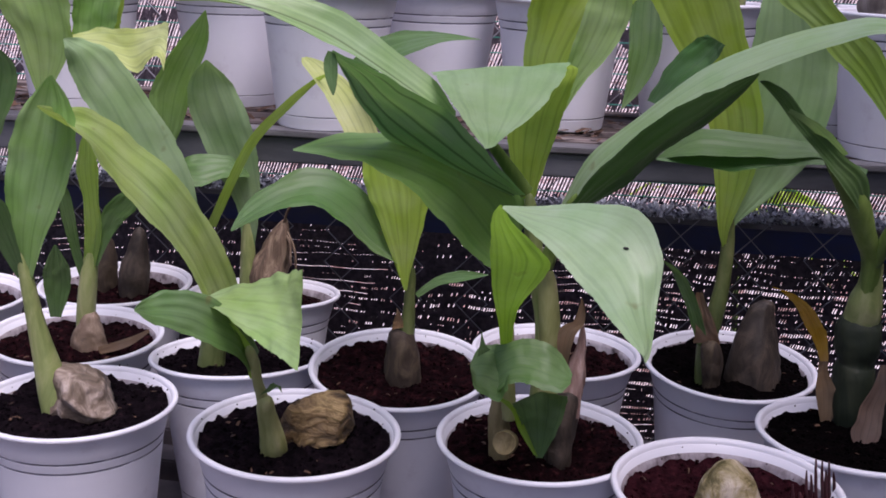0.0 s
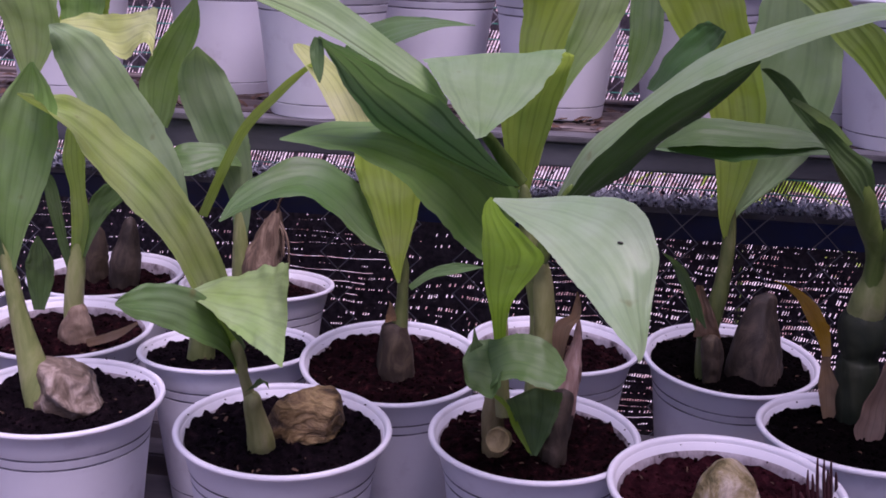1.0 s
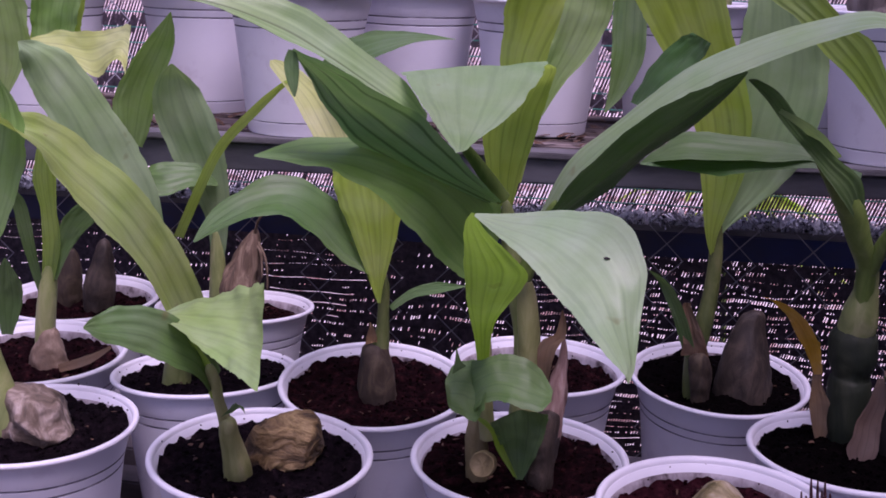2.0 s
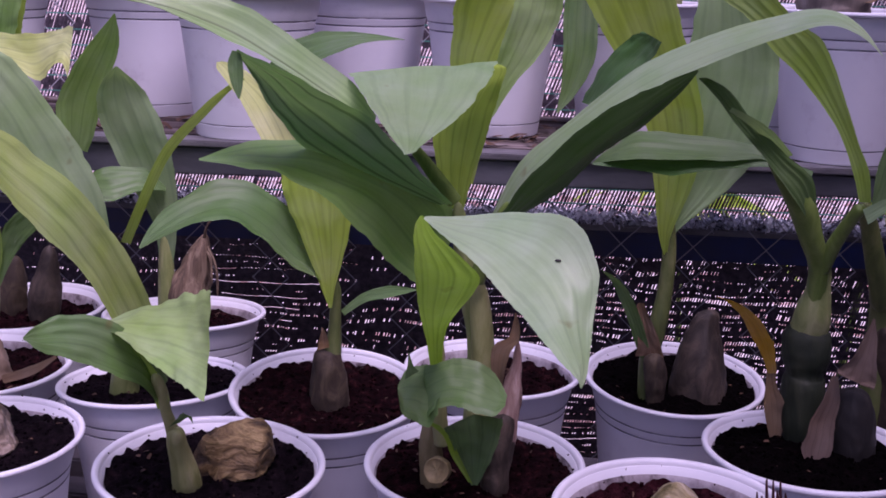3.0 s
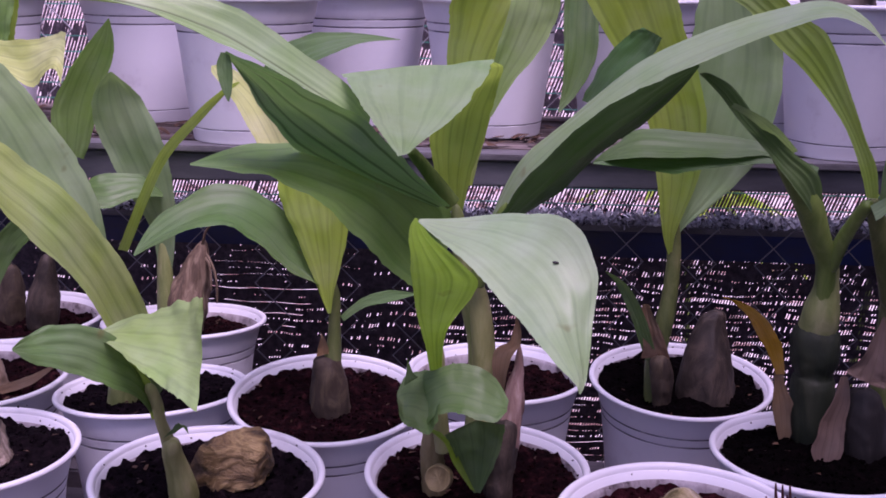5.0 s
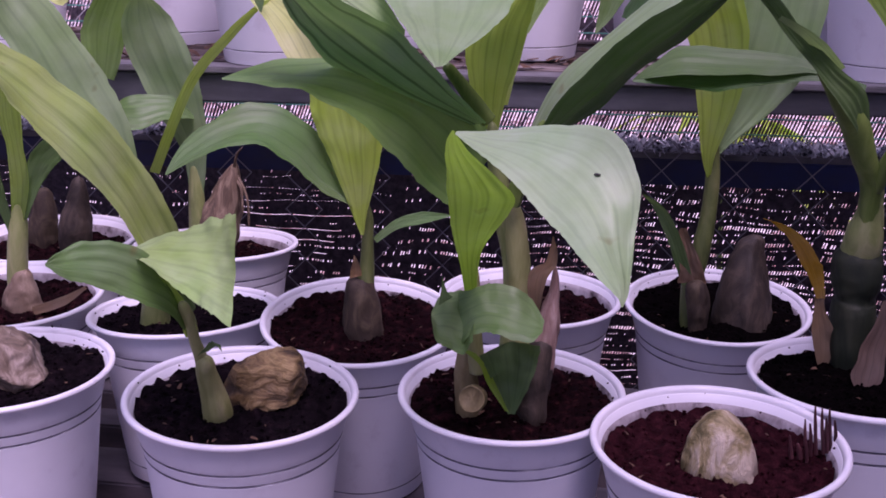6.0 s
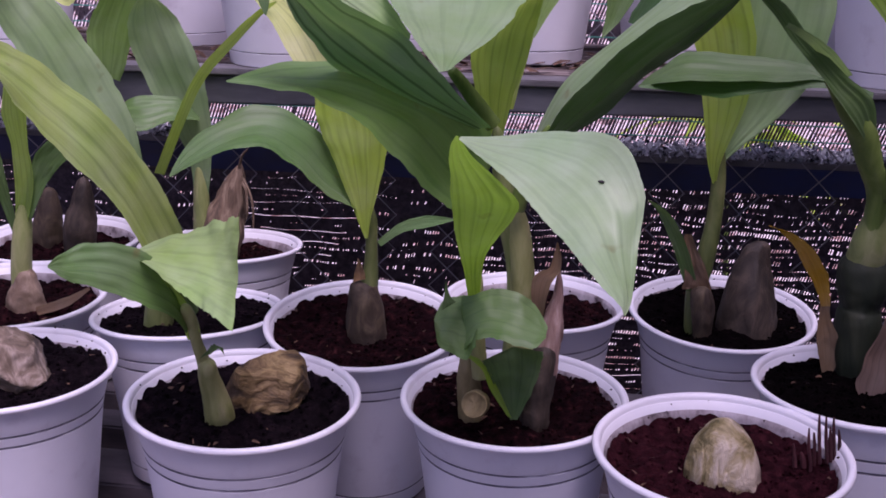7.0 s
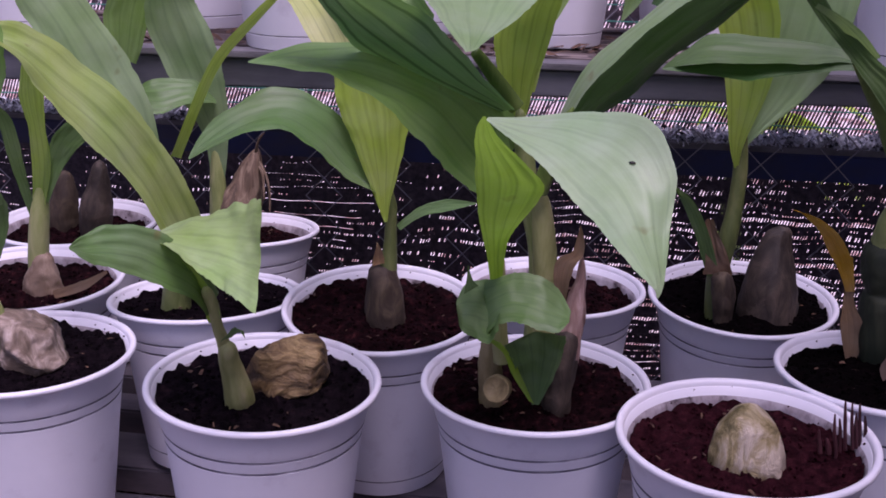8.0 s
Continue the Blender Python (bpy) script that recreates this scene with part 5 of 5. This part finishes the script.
stem("T", "pale_cane", "palestem", (-0.1278, 1.0100, 0.3340, 0.0085), (-0.1301, 1.0100, 0.3519, 0.0080), (-0.1315, 1.0100, 0.3725, 0.0070), (-0.1328, 1.0100, 0.3906, 0.0040))
stem("V", "dry_stem", "greystem", (-0.4007, 0.9650, 0.3507, 0.0080), (-0.3751, 0.9650, 0.3464, 0.0110), (-0.3424, 0.9650, 0.3442, 0.0115), (-0.3099, 0.9650, 0.3429, 0.0080), (-0.2978, 0.9650, 0.3417, 0.0030))
stem("V", "dry_stem", "husk", (-0.3553, 0.9850, 0.3405, 0.0060), (-0.3217, 0.9850, 0.3501, 0.0080), (-0.2839, 0.9850, 0.3481, 0.0060), (-0.2699, 0.9850, 0.3374, 0.0020))
stem("L", "stem", "stem", (-0.3712, 0.6100, 0.0975, 0.0068), (-0.3638, 0.6150, 0.1335, 0.0061), (-0.3537, 0.6200, 0.1754, 0.0050))
stem("R", "stem", "stem", (0.1183, 1.0200, 0.3505, 0.0094), (0.1124, 1.0200, 0.3876, 0.0094), (0.0997, 1.0200, 0.4249, 0.0074))
stem("C", "root", "root", (0.1364, 0.5650, 0.1083, 0.0008), (0.1343, 0.5650, 0.1182, 0.0008), (0.1332, 0.5650, 0.1282, 0.0004))
stem("C", "root", "root", (0.1403, 0.5650, 0.1104, 0.0008), (0.1381, 0.5650, 0.1253, 0.0008), (0.1370, 0.5650, 0.1352, 0.0004))
stem("C", "root", "root", (0.1442, 0.5680, 0.1095, 0.0008), (0.1420, 0.5680, 0.1233, 0.0008), (0.1409, 0.5680, 0.1332, 0.0004))
stem("C", "root", "root", (0.1480, 0.5700, 0.1105, 0.0008), (0.1459, 0.5700, 0.1234, 0.0008), (0.1448, 0.5700, 0.1323, 0.0004))
stem("C", "root", "root", (0.1500, 0.5700, 0.1115, 0.0008), (0.1489, 0.5700, 0.1205, 0.0008), (0.1478, 0.5700, 0.1264, 0.0004))
stem("C", "root", "root", (0.1295, 0.5660, 0.1072, 0.0011), (0.1285, 0.5660, 0.1131, 0.0008), (0.1274, 0.5660, 0.1191, 0.0004))
stem("C", "root", "root", (0.1383, 0.5670, 0.1084, 0.0008), (0.1372, 0.5670, 0.1183, 0.0008), (0.1361, 0.5670, 0.1252, 0.0004))
stem("C", "root", "root", (0.1334, 0.5660, 0.1073, 0.0013), (0.1324, 0.5660, 0.1122, 0.0011), (0.1314, 0.5660, 0.1152, 0.0005))
stem("C", "root", "root", (0.1461, 0.5700, 0.1095, 0.0011), (0.1450, 0.5700, 0.1184, 0.0011), (0.1439, 0.5700, 0.1273, 0.0004))
stem("C", "bulb", "streakbulb", (0.0973, 0.5560, 0.0848, 0.0160), (0.0961, 0.5560, 0.0951, 0.0176), (0.0950, 0.5560, 0.1053, 0.0172), (0.0942, 0.5560, 0.1139, 0.0156), (0.0938, 0.5560, 0.1220, 0.0128), (0.0934, 0.5560, 0.1277, 0.0092), (0.0932, 0.5560, 0.1319, 0.0048), (0.0930, 0.5560, 0.1336, 0.0018))
stem("P", "stem", "olive", (0.2333, 0.7350, 0.1695, 0.0078), (0.2284, 0.7260, 0.1864, 0.0069), (0.2205, 0.7180, 0.2061, 0.0061), (0.2096, 0.7090, 0.2348, 0.0050), (0.2028, 0.7000, 0.2467, 0.0043))
stem("P", "bulb", "earthbulb", (0.2437, 0.7380, 0.1211, 0.0108), (0.2415, 0.7370, 0.1399, 0.0121), (0.2374, 0.7360, 0.1566, 0.0114), (0.2333, 0.7350, 0.1695, 0.0078))
stem("A", "stem", "palestem", (-0.1516, 0.5720, 0.0995, 0.0076), (-0.1505, 0.5680, 0.1097, 0.0073), (-0.1515, 0.5640, 0.1218, 0.0058), (-0.1524, 0.5590, 0.1330, 0.0049), (-0.1513, 0.5550, 0.1421, 0.0043))
stem("A", "upper_stem", "palestem", (-0.1534, 0.5600, 0.1329, 0.0035), (-0.1544, 0.5560, 0.1441, 0.0030), (-0.1553, 0.5520, 0.1532, 0.0027), (-0.1563, 0.5490, 0.1643, 0.0029), (-0.1583, 0.5450, 0.1734, 0.0026))
stem("A", "bulb", "brownbulb", (-0.1465, 0.5880, 0.0916, 0.0072), (-0.1430, 0.5900, 0.0987, 0.0110), (-0.1367, 0.5920, 0.1057, 0.0126), (-0.1295, 0.5940, 0.1123, 0.0129), (-0.1225, 0.5960, 0.1181, 0.0117), (-0.1165, 0.5970, 0.1223, 0.0095), (-0.1130, 0.5975, 0.1237, 0.0045))
stem("M", "jointed_bulb", "darkbulb", (0.1807, 0.6760, 0.1131, 0.0113), (0.1785, 0.6760, 0.1269, 0.0122), (0.1774, 0.6760, 0.1398, 0.0122), (0.1763, 0.6760, 0.1477, 0.0115), (0.1763, 0.6760, 0.1517, 0.0108), (0.1762, 0.6760, 0.1576, 0.0128), (0.1761, 0.6760, 0.1656, 0.0134), (0.1759, 0.6760, 0.1755, 0.0124), (0.1759, 0.6760, 0.1814, 0.0107))
stem("M", "neck", "stem", (0.1759, 0.6760, 0.1794, 0.0104), (0.1758, 0.6730, 0.1894, 0.0097), (0.1767, 0.6710, 0.2013, 0.0070), (0.1756, 0.6680, 0.2152, 0.0057), (0.1756, 0.6650, 0.2212, 0.0044))
stem("M", "stalk", "greenstem", (0.1757, 0.6650, 0.2163, 0.0044), (0.1786, 0.6570, 0.2322, 0.0040), (0.1825, 0.6480, 0.2473, 0.0036), (0.1855, 0.6400, 0.2573, 0.0033))
# Black shape added to stand for the darkness behind the sheath.
stem("M", "dark_bulb", "blackbulb", (0.2047, 0.6600, 0.1040, 0.0117), (0.2025, 0.6600, 0.1218, 0.0123), (0.2013, 0.6600, 0.1386, 0.0109), (0.2001, 0.6600, 0.1505, 0.0070))
stem("M", "stalk", "greenstem", (0.1760, 0.6700, 0.1950, 0.0052), (0.1735, 0.6650, 0.2182, 0.0054), (0.1658, 0.6570, 0.2350, 0.0061), (0.1580, 0.6510, 0.2518, 0.0070), (0.1491, 0.6460, 0.2636, 0.0053), (0.1403, 0.6410, 0.2734, 0.0028), (0.1325, 0.6350, 0.2813, 0.0009))
stem("E", "bulb", "earthbulb", (-0.1006, 0.6980, 0.0969, 0.0123), (-0.1007, 0.6980, 0.1080, 0.0119), (-0.1018, 0.6990, 0.1210, 0.0105), (-0.1029, 0.7000, 0.1310, 0.0088), (-0.1030, 0.7000, 0.1370, 0.0067))
stem("E", "stem", "olive", (-0.1009, 0.7000, 0.1240, 0.0062), (-0.1000, 0.7010, 0.1341, 0.0054), (-0.0991, 0.7020, 0.1461, 0.0041), (-0.0992, 0.7030, 0.1601, 0.0035), (-0.0993, 0.7040, 0.1722, 0.0033), (-0.1004, 0.7050, 0.1801, 0.0020), (-0.1005, 0.7060, 0.1871, 0.0009))
stem("J", "stem", "olive", (0.0985, 0.7650, 0.1228, 0.0062), (0.1013, 0.7660, 0.1398, 0.0062), (0.1031, 0.7660, 0.1518, 0.0058), (0.1049, 0.7670, 0.1677, 0.0050), (0.1056, 0.7680, 0.1906, 0.0046), (0.1044, 0.7690, 0.2084, 0.0042), (0.1042, 0.7690, 0.2233, 0.0023), (0.1031, 0.7700, 0.2352, 0.0008))
stem("J", "bulb", "earthbulb", (0.1039, 0.7560, 0.1031, 0.0061), (0.1029, 0.7560, 0.1111, 0.0072), (0.1018, 0.7560, 0.1200, 0.0071), (0.0987, 0.7560, 0.1289, 0.0057))
stem("J", "cone_bulb", "greybulb", (0.1353, 0.7750, 0.0805, 0.0155), (0.1331, 0.7760, 0.0934, 0.0181), (0.1329, 0.7770, 0.1083, 0.0176), (0.1337, 0.7780, 0.1252, 0.0146), (0.1344, 0.7800, 0.1421, 0.0098), (0.1363, 0.7810, 0.1501, 0.0073), (0.1362, 0.7820, 0.1540, 0.0051))

ABOUT = {
    "A": ((-0.147, 0.589, 0.1), "young orchid with one folded green leaf and a dry brown bulb"),
    "B": ((-0.010, 0.615, 0.1), "large orchid seedling with broad arching pleated green leaves"),
    "C": ((0.089, 0.558, 0.1), "bare pale ridged orchid bulb without leaves"),
    "D": ((-0.286, 0.610, 0.1), "orchid seedling with upright leaf and pale husked bulb"),
    "E": ((-0.104, 0.702, 0.1), "slim orchid seedling with arching leaf on a thin stem"),
    "F": ((-0.222, 0.721, 0.1), "orchid seedling with a long striped yellow-green leaf"),
    "G": ((-0.335, 0.73, 0.1), "forked orchid seedling with narrow green leaves"),
    "H": ((-0.353, 0.850, 0.1), "orchid seedling with two dull bulbs and folded pale leaves"),
    "J": ((0.118, 0.771, 0.1), "orchid seedling with tall yellow-green leaves and cone-shaped bulb"),
    "K": ((-0.234, 0.848, 0.1), "orchid seedling with oblong leaf and a papery brown bulb"),
    "L": ((-0.410, 0.600, 0.1), "orchid seedling with one upright dark leaf"),
    "M": ((0.175, 0.634, 0.1), "stout orchid with dark jointed bulb and a yellowing leaf"),
    "P": ((0.300, 0.735, 0.1), "orchid seedling with a thick bare stem and brown bulb"),
    "R": ((0.118, 1.020, 0.34), "shelf orchid with one drooping olive leaf"),
    "S": ((-0.204, 0.922, 0.34), "stout husk-covered orchid stem in a shelf pot"),
    "T": ((-0.122, 1.030, 0.34), "stout husk-covered orchid stem in a shelf pot"),
    "V": ((-0.320, 1.005, 0.33), "dry husk-covered orchid canes lying across a shelf pot"),
    "U": ((0.250, 0.930, 0.34), "thick husk-covered orchid stem in a shelf pot"),
}
LUMPS = {"brownbulb": 0.1, "blackbulb": 0.06, "tanbulb": 0.07, "earthbulb": 0.07, "olive": 0.035, "pinkhusk": 0.14, "greenstem": 0.03, "greystem": 0.09, "palestem": 0.04, "palebulb": 0.06, "streakbulb": 0.04, "greybulb": 0.07, "darkbulb": 0.06, "husk": 0.16, "cut": 0.08, "root": 0.1, "stem": 0.035}
RIBS = {"greystem": 7, "palebulb": 7, "streakbulb": 8, "brownbulb": 7, "husk": 7, "pinkhusk": 7}


PIECE_OF = {"fibre": "husk_bulb", "sheath_flap": "stem", "husk_tip": "dark_bulb", "withered_base": "jointed_bulb", "low_rim": "low_leaf", "curl": "dark_leaf", "cup_tip": "cup_leaf"}
STALKED = ("thin_leaf", "slim_leaf", "hanging_leaf", "dark_leaf")


def orchid(key, place, label):
    plant = tagged(new("orchid_plant"), label, "orchid plant", "orchid seedlings")
    root = Vector(place)
    plant.location = root
    crown, seed = None, sum(map(ord, key)) * 0.37
    for i, (name, kind, rows) in enumerate(STEMS.get(key, ())):
        rows = list(rows)
        low = root.z - 0.006
        if i == 0 and rows[0][2] > low or name in ("bulb", "cone_bulb", "dark_bulb", "stump", "dark_sheath", "jointed_bulb") and rows[0][2] > low:
            rows.insert(0, (rows[0][0], rows[0][1], low, rows[0][3] * 0.85))
        if kind in ("stem", "palestem", "olive") and key in ("D", "G", "K"):
            end, way = Vector(rows[-1][:3]), (Vector(rows[-1][:3]) - Vector(rows[-2][:3])).normalized()
            for k, w in ((3, 0.65), (6, 0.25)):
                rows.append((*(end + way * (k * rows[-1][3] if k == 3 else 0) + way * (0 if k == 3 else 0.02)), rows[-1][3] * w))
        seed += 1.3
        part(name, shoot(name, rows, FLESH[kind], root, seed, LUMPS[kind], RIBS.get(kind, 0), 0.6 if name == "dry_sheath" else 1.0,
                         facets=11 if (key, name) in (("A", "bulb"), ("D", "bulb")) else 0), plant,
             {"husk": "papery dry brown", "pinkhusk": "papery pinkish-brown sheath", "brownbulb": "shrivelled dry brown bulb", "palebulb": "pale bulb in split husk", "darkbulb": "dark green bulb", "earthbulb": "earth brown bulb", "cut": "cut pale stem"}.get(kind, ""))
        if kind in ("stem", "olive", "palestem"):
            crown = Vector(rows[-1][:3]) if crown is None or rows[-1][2] > crown.z else crown
    tops = [Vector(r[:3]) for _, _, rows in STEMS.get(key, ()) for r in rows]
    for name, kind, fold, pleat, rows in LEAVES.get(key, ()):
        seed += 1.1
        part(name, blade(name, rows, fold, pleat, LEAF[kind], root, seed), plant, {"yellow": "yellowing leaf", "tan": "dry brown sheath", "papery": "papery pinkish-brown sheath", "dry": "withered brown leaf"}.get(kind, ""))
        base = Vector(rows[0][:3])
        if name in STALKED and crown is not None and min((base - q).length for q in tops) > 0.022:
            bend = (crown + base) / 2 + Vector((0, 0.012, 0.25 * (base.z - crown.z)))
            part("petiole", shoot("petiole", [(*crown, 0.003), (*bend, 0.0027), (*base, 0.0022)], FLESH["stem"], root, seed, 0.02, segments=10), plant)
    named = {}
    for ob in plant.children:
        named.setdefault(ob.name.split(".")[0], ob)
    for ob in list(plant.children):
        owner = named.get(PIECE_OF.get(ob.name.split(".")[0]))
        if owner:
            ob.parent = owner
    return plant


PLANTS = {key: orchid(key, place, label) for key, (place, label) in ABOUT.items()}


def piece(key, name):
    """The named part of a plant."""
    return next(ob for ob in PLANTS[key].children if ob.name.split(".")[0] == name)


def cut_end(at, toward, r, mat):
    """Short hollow stub of a cut stem: outer wall, rounded lip and the hollow inside."""
    d = Vector(toward).normalized()
    side = d.cross(Vector((0, 0, 1))).normalized()
    rise = side.cross(d)
    verts, faces, n = [], [], 28
    for out, w in ((-0.007, 1.0), (-0.004, 1.0), (-0.001, 0.98), (0.0, 0.93), (-0.0002, 0.86), (-0.0009, 0.8), (-0.0016, 0.6), (-0.002, 0.3), (-0.0018, 0.02)):
        for i in range(n):
            a = 2 * math.pi * i / n
            q = r * w * (1 + 0.07 * noise.noise((math.cos(a) * 1.5, math.sin(a) * 1.5, 3)))
            verts.append(Vector(at) + d * (out + 0.0012 * noise.noise((math.cos(a) * 2, math.sin(a) * 2, 8))) + side * (q * math.cos(a)) + rise * (q * math.sin(a)))
    for k in range(8):
        for i in range(n):
            j = (i + 1) % n
            faces.append((k * n + i, k * n + j, (k + 1) * n + j, (k + 1) * n + i))
    return mesh_object("cut_stem", verts, faces, mat)


part("cut_stem", cut_end((-0.0139, -0.0400, 0.0211), (-0.12, -0.91, 0.31), 0.0068, FLESH["cut"]), piece("B", "stump"), "hollow cut stem end")


def dry_spot(at, size):
    """A small dry puncture scar: a lumpy flattened crumb."""
    bm = bmesh.new()
    bmesh.ops.create_icosphere(bm, subdivisions=2, radius=size)
    for v in bm.verts:
        v.co *= 1 + 0.35 * noise.noise(v.co * 900)
        v.co.x *= 1.5
        v.co.z *= 0.6
    me = bpy.data.meshes.new("dry_spot")
    bm.to_mesh(me)
    bm.free()
    me.materials.append(FLESH["blackbulb"])
    ob = new("dry_spot", me)
    ob.location = at
    return ob


part("dry_spot", dry_spot(Vector((0.0262, 0.4419, 0.2694)) - Vector(ABOUT["B"][0]), 0.0008), piece("B", "bright_leaf"), "small dark puncture scar")


# ---- beyond the net ----
def shrub(x, y, z, high, count, seed):
    """Sunlit shrub outside: bare stems from the ground and arching yellow-green leaves on top."""
    rnd = random.Random(seed)
    bush = tagged(new("shrub"), "yellow-green leafy shrub growing outside the net", "shrub", "shrubs outside")
    bush.location = (x, y, z)
    for i in range(3):
        a = i * 2.1 + seed
        part("stem", shoot("stem", [(0.05 * math.cos(a), 0.05 * math.sin(a), -0.01, 0.008), (0.03 * math.cos(a), 0.03 * math.sin(a), high * 0.6, 0.006), (0.0, 0.0, high, 0.004)],
                           FLESH["greenstem"], Vector((0, 0, 0)), seed + i, segments=10), bush)
    for i in range(count):
        a, up, long = rnd.uniform(0, 6.283), rnd.uniform(0.1, 1.0), rnd.uniform(0.14, 0.3)
        rise = high - rnd.uniform(0.0, 0.07)
        rows = []
        for k in range(4):
            s = k / 3
            out = long * s * math.cos(up) + 0.004
            rows.append((out * math.cos(a), out * math.sin(a), rise + 0.9 * long * (math.sin(up) * 1.6 * s - 0.8 * s * s), (0.006, 0.022, 0.018, 0.002)[k], math.degrees(a) + 90, rnd.uniform(-20, 20)))
        part("leaf", blade("leaf", rows, 0.15, 0, LEAF["lime"], Vector((0, 0, 0)), seed + i), bush)
    return bush


for x, y, high, s in ((0.47, 1.55, 0.98, 1), (0.72, 1.9, 1.0, 2), (0.3, 2.3, 0.8, 4)):
    shrub(x, y, -0.85, high, 22, s)
